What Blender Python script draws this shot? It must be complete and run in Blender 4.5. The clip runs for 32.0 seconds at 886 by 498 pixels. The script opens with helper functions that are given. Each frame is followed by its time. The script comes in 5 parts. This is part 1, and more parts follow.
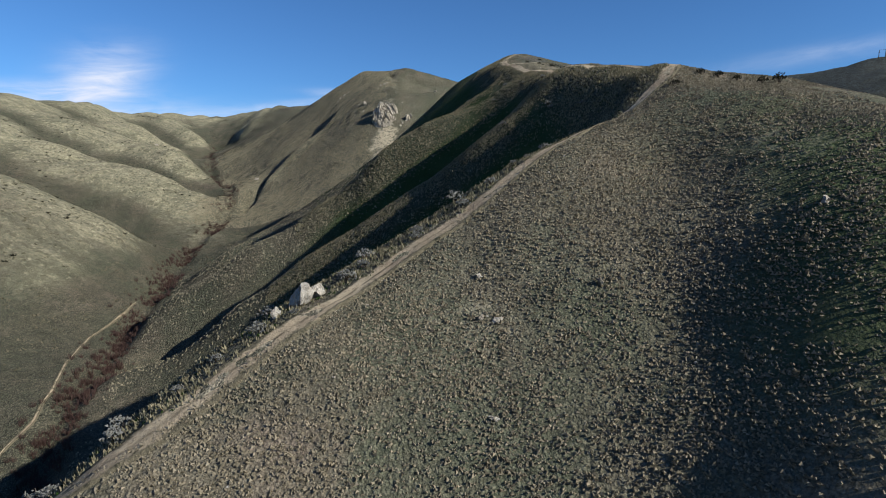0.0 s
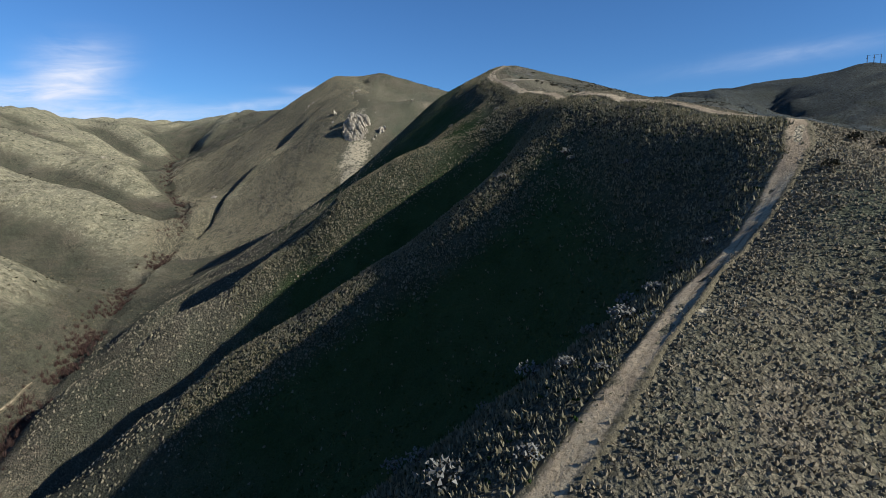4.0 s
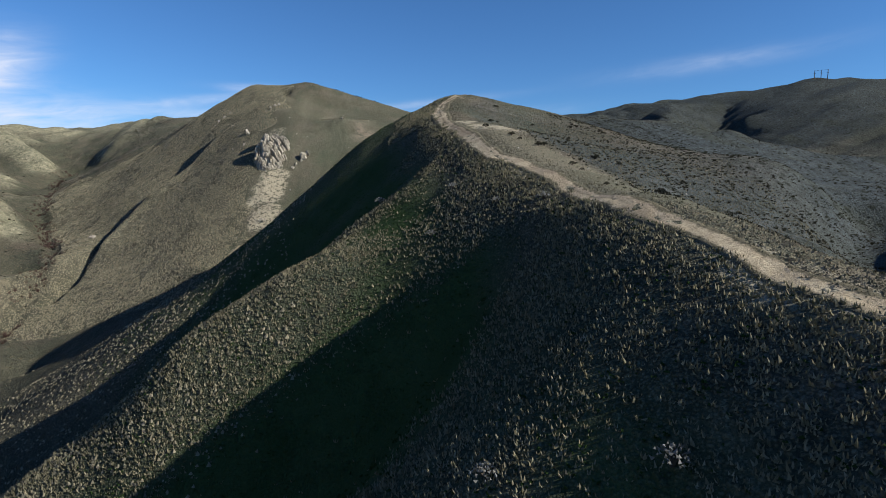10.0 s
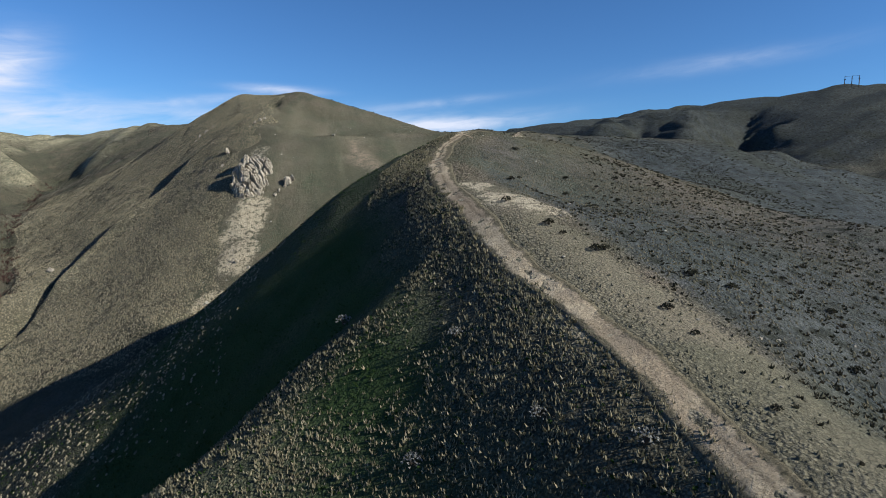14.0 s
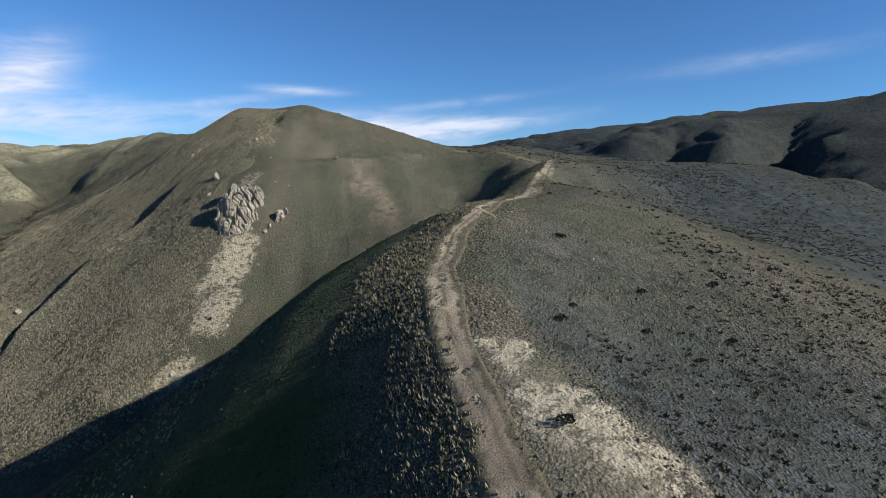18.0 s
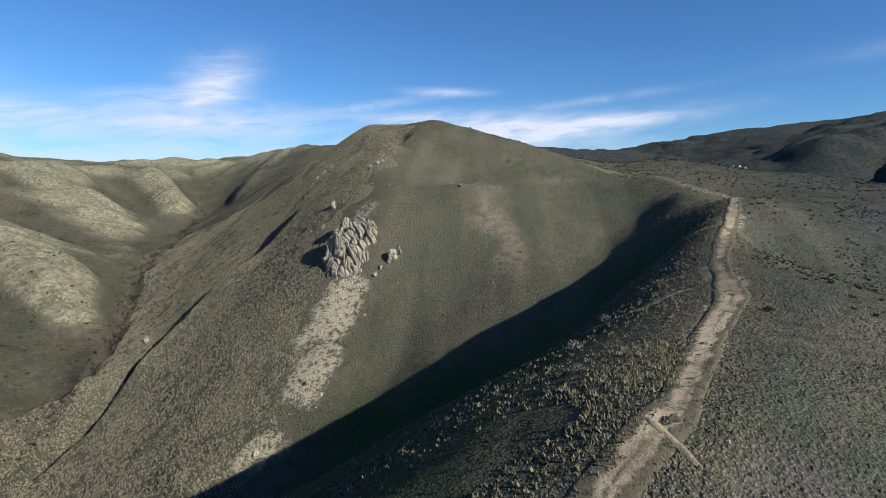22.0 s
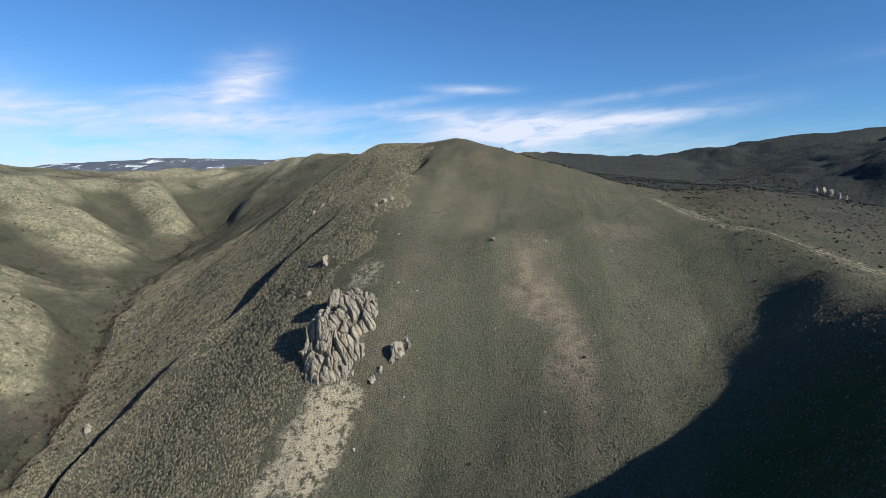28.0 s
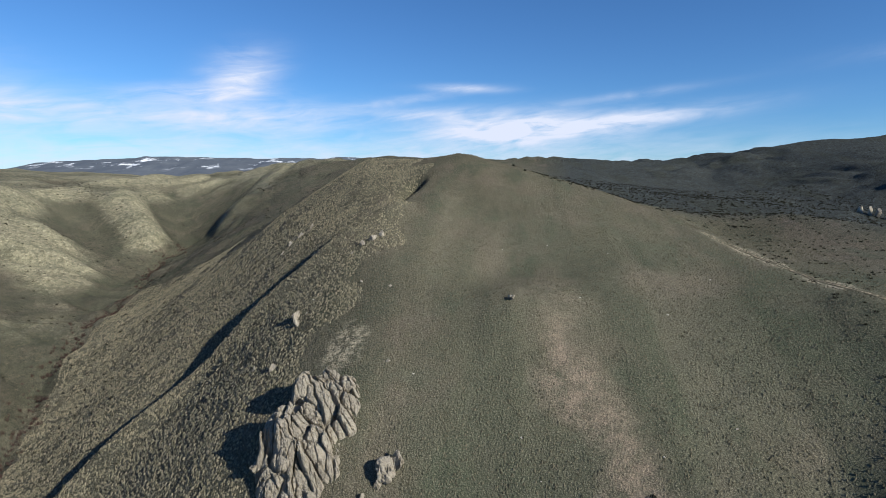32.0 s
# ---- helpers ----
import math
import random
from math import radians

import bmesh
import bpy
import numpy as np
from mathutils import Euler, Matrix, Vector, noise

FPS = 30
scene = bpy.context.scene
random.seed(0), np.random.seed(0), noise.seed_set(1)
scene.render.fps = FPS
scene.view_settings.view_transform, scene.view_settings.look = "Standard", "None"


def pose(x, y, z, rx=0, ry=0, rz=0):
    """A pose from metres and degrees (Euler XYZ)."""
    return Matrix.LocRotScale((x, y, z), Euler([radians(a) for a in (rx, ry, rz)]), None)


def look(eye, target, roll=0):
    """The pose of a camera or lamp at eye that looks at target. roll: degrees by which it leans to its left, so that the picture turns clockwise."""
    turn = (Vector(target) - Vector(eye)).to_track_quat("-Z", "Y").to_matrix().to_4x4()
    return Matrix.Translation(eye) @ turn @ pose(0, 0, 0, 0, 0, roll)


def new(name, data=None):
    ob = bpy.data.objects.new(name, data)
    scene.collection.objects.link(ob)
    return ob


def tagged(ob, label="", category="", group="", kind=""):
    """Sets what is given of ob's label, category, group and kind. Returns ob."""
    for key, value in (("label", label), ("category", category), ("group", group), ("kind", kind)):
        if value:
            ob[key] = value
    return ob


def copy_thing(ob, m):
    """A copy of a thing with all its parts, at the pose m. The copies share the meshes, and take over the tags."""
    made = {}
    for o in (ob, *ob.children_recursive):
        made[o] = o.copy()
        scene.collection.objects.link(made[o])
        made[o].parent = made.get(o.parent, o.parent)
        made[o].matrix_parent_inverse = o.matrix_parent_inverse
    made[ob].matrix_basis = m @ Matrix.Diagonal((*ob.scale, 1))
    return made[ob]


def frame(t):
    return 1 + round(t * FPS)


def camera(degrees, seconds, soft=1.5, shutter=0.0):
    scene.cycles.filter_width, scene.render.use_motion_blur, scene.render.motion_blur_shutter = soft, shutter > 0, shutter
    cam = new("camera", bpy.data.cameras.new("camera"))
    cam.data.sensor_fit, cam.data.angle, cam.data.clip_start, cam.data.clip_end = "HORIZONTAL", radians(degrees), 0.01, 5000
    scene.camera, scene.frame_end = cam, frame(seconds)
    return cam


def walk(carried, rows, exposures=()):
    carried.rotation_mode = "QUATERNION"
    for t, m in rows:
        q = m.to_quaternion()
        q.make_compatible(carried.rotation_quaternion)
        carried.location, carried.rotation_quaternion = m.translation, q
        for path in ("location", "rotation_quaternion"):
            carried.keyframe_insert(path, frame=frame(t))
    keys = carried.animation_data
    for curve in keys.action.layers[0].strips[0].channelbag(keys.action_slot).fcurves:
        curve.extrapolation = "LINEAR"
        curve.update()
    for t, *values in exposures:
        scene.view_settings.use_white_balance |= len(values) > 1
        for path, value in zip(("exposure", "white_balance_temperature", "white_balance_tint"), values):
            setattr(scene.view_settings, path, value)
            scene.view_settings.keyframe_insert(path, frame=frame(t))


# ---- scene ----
cam = camera(77.2, 32.0, 0.6)
METRES, EYE, TILT, LEAN, TURN = 250.0, 20.0, -7.0, 0.0, 0.0
ROWS = [
    (0.0, 0.0, 0.0, 0.0, 0.0, 0.0, -0.0),
    (0.5, -0.0002, 0.013, 0.0066, 0.0, 0.02, 0.01),
    (1.0, -0.0004, 0.0261, 0.0132, -0.02, -0.0, 0.04),
    (1.5, -0.0006, 0.0393, 0.0198, -0.05, -0.03, 0.06),
    (2.0, -0.0005, 0.0527, 0.0264, -0.24, -0.04, 0.13),
    (2.5, -0.0003, 0.0659, 0.0326, -1.48, -0.01, 0.27),
    (3.0, -0.0, 0.0797, 0.0391, -1.71, -0.06, 0.36),
    (3.5, 0.0005, 0.0938, 0.0455, -1.89, -0.1, 0.39),
    (4.0, 0.0013, 0.1082, 0.0518, -2.16, -0.1, 0.39),
    (4.5, 0.0022, 0.1227, 0.0583, -2.35, -0.1, 0.44),
    (6.5, 0.0067, 0.1811, 0.0847, -3.71, -0.13, 0.55),
    (7.0, 0.0082, 0.1959, 0.0916, -4.53, -0.15, 0.65),
    (7.5, 0.0097, 0.2107, 0.0983, -5.44, -0.16, 0.77),
    (8.0, 0.0114, 0.2255, 0.105, -5.98, -0.16, 0.82),
    (8.5, 0.0132, 0.2402, 0.1119, -6.55, -0.17, 0.86),
    (9.0, 0.0152, 0.2547, 0.1189, -7.14, -0.21, 0.95),
    (9.5, 0.0174, 0.2692, 0.1258, -7.59, -0.19, 1.01),
    (10.0, 0.0197, 0.2836, 0.1327, -7.95, -0.17, 1.02),
    (10.5, 0.022, 0.2976, 0.1395, -8.17, -0.17, 1.02),
    (11.0, 0.0245, 0.3116, 0.1462, -8.36, -0.16, 1.04),
    (11.5, 0.0268, 0.3254, 0.1528, -8.53, -0.15, 1.01),
    (12.0, 0.0292, 0.3391, 0.1597, -8.62, -0.18, 0.99),
    (12.5, 0.0315, 0.3527, 0.1663, -7.58, -0.15, 0.85),
    (13.0, 0.034, 0.3664, 0.173, -5.87, -0.14, 0.63),
    (13.5, 0.0364, 0.3798, 0.1798, -6.64, -0.19, 0.74),
    (14.0, 0.0387, 0.3933, 0.1864, -7.38, -0.18, 0.76),
    (14.5, 0.041, 0.4071, 0.1931, -7.41, -0.21, 0.78),
    (15.0, 0.0433, 0.4207, 0.1999, -7.27, -0.24, 0.75),
    (15.5, 0.0457, 0.4343, 0.2066, -7.01, -0.25, 0.74),
    (17.5, 0.0548, 0.4858, 0.2334, -6.65, -0.17, 0.54),
    (18.0, 0.0572, 0.4999, 0.2403, -5.42, -0.15, 0.44),
    (18.5, 0.0595, 0.514, 0.2474, -3.44, -0.2, 0.26),
    (19.0, 0.0619, 0.5282, 0.254, -1.41, -0.18, 0.03),
    (19.5, 0.0638, 0.5417, 0.2605, 0.06, -0.21, -0.12),
    (20.0, 0.0657, 0.5558, 0.2671, 1.47, -0.22, -0.25),
    (20.5, 0.067, 0.5698, 0.2736, 3.22, -0.23, -0.45),
    (21.0, 0.0681, 0.5843, 0.2798, 5.25, -0.26, -0.67),
    (21.5, 0.0687, 0.5987, 0.2862, 6.94, -0.32, -0.86),
    (22.0, 0.0687, 0.6133, 0.2925, 8.91, -0.35, -1.13),
    (22.5, 0.0682, 0.628, 0.2989, 11.0, -0.45, -1.35),
    (23.0, 0.067, 0.6422, 0.3051, 11.95, -0.45, -1.49),
    (23.5, 0.0654, 0.6569, 0.3111, 11.75, -0.46, -1.47),
    (24.0, 0.0633, 0.6714, 0.317, 11.68, -0.44, -1.5),
    (24.5, 0.0608, 0.6855, 0.3227, 11.59, -0.43, -1.54),
    (25.0, 0.0581, 0.7, 0.3283, 11.55, -0.4, -1.57),
    (25.5, 0.055, 0.7145, 0.3341, 11.48, -0.41, -1.6),
    (27.5, 0.0409, 0.7731, 0.3576, 11.35, -0.65, -1.5),
    (28.0, 0.0371, 0.7873, 0.3629, 11.31, -0.66, -1.58),
    (28.5, 0.0333, 0.8015, 0.3684, 11.27, -0.69, -1.6),
    (29.0, 0.0296, 0.8156, 0.3738, 11.23, -0.67, -1.66),
    (29.5, 0.0258, 0.8298, 0.3794, 11.19, -0.69, -1.67),
    (30.0, 0.0221, 0.8441, 0.3847, 11.14, -0.72, -1.67),
    (30.5, 0.0184, 0.8583, 0.3899, 11.09, -0.75, -1.68),
    (31.0, 0.0148, 0.8727, 0.395, 11.05, -0.77, -1.7),
    (31.5, 0.0112, 0.8869, 0.4, 11.0, -0.76, -1.75),
    (32.0, 0.0077, 0.9014, 0.4048, 10.96, -0.76, -1.78),
]
walk(cam, [(t, pose(0, 0, EYE, TILT, LEAN, TURN) @ pose(METRES * x, METRES * y, METRES * z, 90 + pitch, roll, yaw)) for t, x, y, z, yaw, pitch, roll in ROWS],
     exposures=[(0, 0.5, 6300, 7), (32, 0.5, 6300, 7)])

# ---- sky and sun ----
SUN_DIR = Vector((0.780, -0.382, 0.496)).normalized()
world = bpy.data.worlds.new("sky")
scene.world = world
world.use_nodes = True
wn, wl = world.node_tree.nodes, world.node_tree.links
background = wn["Background"]
background.inputs["Strength"].default_value = 0.07


def wmath(op, a, b=None, c=None, clamp=False):
    """A math node in the sky's tree: inputs are sockets or numbers."""
    n = wn.new("ShaderNodeMath")
    n.operation, n.use_clamp = op, clamp
    for i, v in enumerate((a, b, c)):
        if v is None:
            continue
        if isinstance(v, (int, float)):
            n.inputs[i].default_value = v
        else:
            wl.new(v, n.inputs[i])
    return n.outputs[0]


sky = wn.new("ShaderNodeTexSky")
sky.sky_type, sky.sun_disc = "NISHITA", False
sky.sun_elevation = math.asin(SUN_DIR.z)
sky.sun_rotation = math.atan2(SUN_DIR.x, SUN_DIR.y)
sky.altitude, sky.air_density, sky.dust_density, sky.ozone_density = 1500, 1.0, 0.25, 4.0
# thin cirrus: soft bands over part of the sky, each (bearing, height, half width, half height, amount), degrees
where = wn.new("ShaderNodeTexCoord")
split = wn.new("ShaderNodeSeparateXYZ")
wl.new(where.outputs["Generated"], split.inputs[0])
bearing = wmath("MULTIPLY", wmath("ARCTAN2", split.outputs[0], split.outputs[1]), 57.3)
height = wmath("MULTIPLY", wmath("ARCSINE", split.outputs[2]), 57.3)
def streaky(across, up, slant, scale, rough, bend):
    """Noise drawn out along the horizon."""
    v = wn.new("ShaderNodeCombineXYZ")
    wl.new(wmath("MULTIPLY", bearing, across), v.inputs[0])
    wl.new(wmath("ADD", wmath("MULTIPLY", height, up), wmath("MULTIPLY", bearing, slant)), v.inputs[1])
    n = wn.new("ShaderNodeTexNoise")
    n.inputs["Scale"].default_value, n.inputs["Detail"].default_value = scale, 7
    n.inputs["Roughness"].default_value, n.inputs["Distortion"].default_value = rough, bend
    wl.new(v.outputs[0], n.inputs["Vector"])
    return n.outputs["Fac"]


wisps, threads = streaky(0.16, 0.55, -0.035, 1.1, 0.55, 0.9), streaky(0.13, 0.85, -0.10, 1.4, 0.58, 0.6)
cover = None
for az, el, wide, tall, slant, amount in ((-30.6, 9.0, 3.0, 1.9, 0.25, 1.05), (-34.5, 7.2, 5.5, 0.7, 0.04, 0.8), (-29, 5.2, 9, 1.3, 0.06, 0.85), (-41, 5.0, 8, 1.3, 0.1, 0.55), (-47, 5.4, 4.5, 1.1, 0.0, 0.65),
                                          (-4, 4.6, 8.5, 1.5, 0.03, 1.6), (6, 5.2, 9, 0.8, 0.10, 0.95), (-13, 6.0, 5, 0.6, 0.05, 0.6), (-9, 8.5, 3.6, 0.35, -0.02, 0.75), (-15, 7.3, 6, 0.4, 0.14, 0.4),
                                          (7, 7.6, 6, 0.4, 0.10, 0.3), (33, 10.4, 8, 0.7, 0.08, 0.22), (-25, 1.0, 60, 2.4, 0.0, 0.8), (-58, 6, 9, 3, 0.0, 0.6)):
    du = wmath("DIVIDE", wmath("SUBTRACT", bearing, az), wide)
    dv = wmath("DIVIDE", wmath("SUBTRACT", wmath("SUBTRACT", height, el), wmath("MULTIPLY", wmath("SUBTRACT", bearing, az), slant)), tall)
    bump = wmath("EXPONENT", wmath("MULTIPLY", wmath("ADD", wmath("MULTIPLY", du, du), wmath("MULTIPLY", dv, dv)), -1.0))
    bump = wmath("MULTIPLY", bump, amount)
    cover = bump if cover is None else wmath("ADD", cover, bump)
torn = wmath("ADD", wmath("MULTIPLY", wmath("SUBTRACT", wisps, 0.22), 1.5), wmath("MULTIPLY", wmath("SUBTRACT", threads, 0.38), 1.1), clamp=True)
veil = wmath("MULTIPLY", wmath("MULTIPLY", cover, torn), 1.25, clamp=True)
mix = wn.new("ShaderNodeMix")
mix.data_type = "RGBA"
wl.new(veil, mix.inputs[0])
deep = wn.new("ShaderNodeMix")
deep.data_type, deep.blend_type = "RGBA", "MULTIPLY"
deep.inputs[0].default_value = 1.0
wl.new(sky.outputs["Color"], deep.inputs[6])
deep.inputs[7].default_value = (0.62, 0.92, 1.21, 1)
wl.new(deep.outputs[2], mix.inputs[6])
mix.inputs[7].default_value = (7.9, 8.3, 9.9, 1)
wl.new(mix.outputs[2], background.inputs["Color"])
sun = new("sun", bpy.data.lights.new("sun", "SUN"))
sun.data.energy, sun.data.angle, sun.data.color = 5.0, radians(0.5), (1.0, 0.93, 0.83)
sun.matrix_world = look(SUN_DIR * 500, (0, 0, 0))


# ---- materials ----
class Tree:
    """A node material with short calls for its nodes."""

    def __init__(self, name, rough=0.9):
        self.m = bpy.data.materials.new(name)
        self.m.use_nodes = True
        self.n, self.l = self.m.node_tree.nodes, self.m.node_tree.links
        self.b = self.n["Principled BSDF"]
        self.b.inputs["Roughness"].default_value = rough
        self.b.inputs["Specular IOR Level"].default_value = 0.03

    def put(self, socket, v):
        if isinstance(v, (int, float, tuple)):
            socket.default_value = v
        else:
            self.l.new(v, socket)

    def noise(self, scale, detail=4, rough=0.6, stretch=None):
        n = self.n.new("ShaderNodeTexNoise")
        n.inputs["Scale"].default_value, n.inputs["Detail"].default_value, n.inputs["Roughness"].default_value = scale, detail, rough
        self.l.new(self.place(stretch), n.inputs["Vector"])
        return n.outputs["Fac"]

    def cells(self, scale, stretch=None):
        n = self.n.new("ShaderNodeTexVoronoi")
        n.inputs["Scale"].default_value = scale
        self.l.new(self.place(stretch), n.inputs["Vector"])
        return n.outputs["Distance"]

    def tussocks(self, scale, wander):
        """Rounded uneven cells: height of the dome, 0 in the gaps and 1 on top, and a tone of its own for each."""
        drift = self.n.new("ShaderNodeTexNoise")
        drift.inputs["Scale"].default_value, drift.inputs["Detail"].default_value = scale * 1.3, 3
        self.l.new(self.place(), drift.inputs["Vector"])
        shift = self.n.new("ShaderNodeVectorMath")
        shift.operation = "MULTIPLY_ADD"
        self.l.new(drift.outputs["Color"], shift.inputs[0])
        shift.inputs[1].default_value = (wander / scale,) * 3
        self.l.new(self.place(), shift.inputs[2])
        n = self.n.new("ShaderNodeTexVoronoi")
        n.inputs["Scale"].default_value = scale
        self.l.new(shift.outputs[0], n.inputs["Vector"])
        split_ = self.n.new("ShaderNodeSeparateColor")
        self.l.new(n.outputs["Color"], split_.inputs[0])
        return self.ramp(n.outputs["Distance"], 0.62, 0.10), split_.outputs[0]

    def plus(self, a, b):
        n = self.n.new("ShaderNodeMath")
        n.operation = "ADD"
        self.put(n.inputs[0], a), self.put(n.inputs[1], b)
        return n.outputs[0]

    def place(self, stretch=None):
        c = self.n.new("ShaderNodeTexCoord").outputs["Object"]
        if stretch is None:
            return c
        m = self.n.new("ShaderNodeMapping")
        m.inputs["Scale"].default_value = stretch
        self.l.new(c, m.inputs["Vector"])
        return m.outputs[0]

    def ramp(self, fac, low, high):
        """fac stretched so that low becomes 0 and high 1."""
        n = self.n.new("ShaderNodeMapRange")
        n.inputs[1].default_value, n.inputs[2].default_value = low, high
        self.l.new(fac, n.inputs[0])
        return n.outputs[0]

    def mix(self, fac, a, b, kind="MIX"):
        n = self.n.new("ShaderNodeMix")
        n.data_type, n.blend_type = "RGBA", kind
        self.put(n.inputs[0], fac)
        for socket, v in ((n.inputs[6], a), (n.inputs[7], b)):
            self.put(socket, (*v, 1) if isinstance(v, tuple) and len(v) == 3 else (v, v, v, 1) if isinstance(v, (int, float)) else v)
        return n.outputs[2]

    def times(self, a, b):
        n = self.n.new("ShaderNodeMath")
        n.operation = "MULTIPLY"
        self.put(n.inputs[0], a), self.put(n.inputs[1], b)
        return n.outputs[0]

    def layer(self, name):
        n = self.n.new("ShaderNodeAttribute")
        n.attribute_name = name
        return n.outputs["Fac"]

    def island(self):
        return self.n.new("ShaderNodeNewGeometry").outputs["Random Per Island"]

    def each(self):
        return self.n.new("ShaderNodeObjectInfo").outputs["Random"]

    def finish(self, colour, height=None, depth=0.1):
        self.put(self.b.inputs["Base Color"], colour)
        if height is not None:
            n = self.n.new("ShaderNodeBump")
            n.inputs["Strength"].default_value, n.inputs["Distance"].default_value = 1.0, depth
            self.l.new(height, n.inputs["Height"])
            self.l.new(n.outputs[0], self.b.inputs["Normal"])
        return self.m


def grass_ground():
    t = Tree("dry_grass_ground", 0.95)
    broad, mid, fine, grain = t.noise(0.018, 5), t.noise(0.16, 5, 0.65), t.noise(1.5, 6, 0.72), t.noise(6, 4, 0.75)
    brush, shade_green = t.layer("brush"), t.layer("shade_green")
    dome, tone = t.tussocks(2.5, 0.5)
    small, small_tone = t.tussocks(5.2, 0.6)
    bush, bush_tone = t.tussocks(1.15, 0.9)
    bush = t.times(t.times(t.ramp(bush, 0.25, 0.8), t.ramp(bush_tone, 0.5, 0.65)), brush)
    patchy = t.ramp(t.noise(0.55, 4, 0.6), 0.32, 0.60)
    dome, brush = t.mix(0.25, dome, fine), t.times(brush, t.mix(0.45, 1.0, patchy))
    open_ = t.ramp(t.layer("sage"), 1.0, 0.0)
    c = t.mix(t.ramp(broad, 0.35, 0.65), (0.125, 0.113, 0.078), (0.150, 0.124, 0.084))
    c = t.mix(t.times(t.ramp(mid, 0.45, 0.7), 0.6), c, (0.100, 0.107, 0.071))
    c = t.mix(t.times(t.ramp(t.noise(0.05, 4, 0.6), 0.50, 0.62), 0.75), c, (0.200, 0.150, 0.112))
    c = t.mix(t.times(t.ramp(t.noise(0.07, 5, 0.6, (1.3, 0.6, 1)), 0.52, 0.63), 0.75), c, (0.076, 0.090, 0.056))
    dry = t.mix(t.ramp(mid, 0.35, 0.6), (0.345, 0.305, 0.192), (0.245, 0.220, 0.146))
    c = t.mix(t.layer("yellow"), c, dry)
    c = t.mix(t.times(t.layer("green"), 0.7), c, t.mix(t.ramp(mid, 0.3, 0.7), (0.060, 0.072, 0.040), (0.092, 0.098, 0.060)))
    c = t.mix(t.layer("flank"), c, t.mix(t.ramp(mid, 0.35, 0.65), (0.225, 0.196, 0.138), (0.175, 0.160, 0.112)))
    c = t.mix(t.layer("sage"), c, t.mix(t.ramp(mid, 0.4, 0.6), (0.060, 0.071, 0.077), (0.092, 0.103, 0.107)))
    red = t.times(t.layer("reddish"), t.ramp(t.noise(0.35, 6, 0.75), 0.32, 0.58))
    c = t.mix(red, c, (0.310, 0.232, 0.165))
    c = t.mix(t.times(t.layer("tan"), t.ramp(fine, 0.3, 0.45)), c, t.mix(t.ramp(mid, 0.35, 0.65), (0.222, 0.186, 0.126), (0.172, 0.150, 0.100)))
    c = t.mix(t.times(t.ramp(t.layer("rill"), 0.05, 0.7), 0.45), c, (0.070, 0.074, 0.048))
    c = t.mix(t.times(t.times(t.ramp(t.layer("rill"), -0.15, -0.8), open_), 0.4), c, (0.178, 0.153, 0.106))
    # single tussocks: pale heads, litter between darkened for the shade there, darker bushes here and there
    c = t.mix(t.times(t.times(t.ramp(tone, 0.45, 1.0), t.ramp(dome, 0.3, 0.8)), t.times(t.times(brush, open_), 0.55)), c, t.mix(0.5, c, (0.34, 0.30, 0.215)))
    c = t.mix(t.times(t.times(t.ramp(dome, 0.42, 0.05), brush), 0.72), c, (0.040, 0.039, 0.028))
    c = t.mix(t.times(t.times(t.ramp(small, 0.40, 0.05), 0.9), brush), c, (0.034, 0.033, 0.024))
    c = t.mix(t.times(t.times(t.ramp(small_tone, 0.6, 1.0), small), t.times(open_, 0.45)), c, (0.30, 0.265, 0.185))
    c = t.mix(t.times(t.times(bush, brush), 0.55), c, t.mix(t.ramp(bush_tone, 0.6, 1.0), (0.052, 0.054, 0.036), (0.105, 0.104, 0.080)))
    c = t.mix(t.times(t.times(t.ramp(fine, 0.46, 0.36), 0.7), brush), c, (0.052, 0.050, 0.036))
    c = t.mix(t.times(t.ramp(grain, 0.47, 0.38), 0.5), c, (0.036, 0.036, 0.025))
    c = t.mix(t.times(t.times(t.ramp(grain, 0.54, 0.62), 0.4), open_), c, (0.225, 0.198, 0.138))
    pale = t.ramp(t.noise(0.8, 7, 0.8), 0.60, 0.46)
    pale = t.ramp(t.times(t.layer("pale"), t.times(pale, 1.6)), 0.3, 0.8)
    earth = t.mix(t.ramp(fine, 0.35, 0.7), (0.43, 0.36, 0.25), (0.31, 0.262, 0.18))
    earth = t.mix(t.times(t.ramp(grain, 0.44, 0.36), 0.7), earth, (0.12, 0.10, 0.065))
    c = t.mix(pale, c, earth)
    mottle = t.noise(0.45, 7, 0.8)
    c = t.mix(t.times(t.times(t.ramp(mottle, 0.50, 0.40), 0.7), t.layer("yellow")), c, (0.085, 0.078, 0.050))
    c = t.mix(t.times(t.times(t.ramp(mottle, 0.55, 0.64), 0.75), t.layer("yellow")), c, (0.315, 0.275, 0.175))
    clumps, clump_tone = t.tussocks(0.75, 1.2)
    c = t.mix(t.times(t.times(t.ramp(clumps, 0.45, 0.75), t.ramp(clump_tone, 0.55, 0.65)), t.times(t.layer("yellow"), 0.75)), c, (0.082, 0.072, 0.046))
    c = t.mix(t.times(t.times(t.ramp(clumps, 0.35, 0.75), t.ramp(clump_tone, 0.30, 0.15)), t.times(t.layer("yellow"), 0.7)), c, (0.34, 0.30, 0.195))
    c = t.mix(t.times(t.times(t.ramp(mottle, 0.50, 0.40), 0.6), t.layer("sage")), c, (0.030, 0.031, 0.027))
    spots = t.times(t.ramp(t.cells(0.42), 0.36, 0.20), t.layer("shrubs"))
    c = t.mix(spots, c, (0.026, 0.028, 0.021))
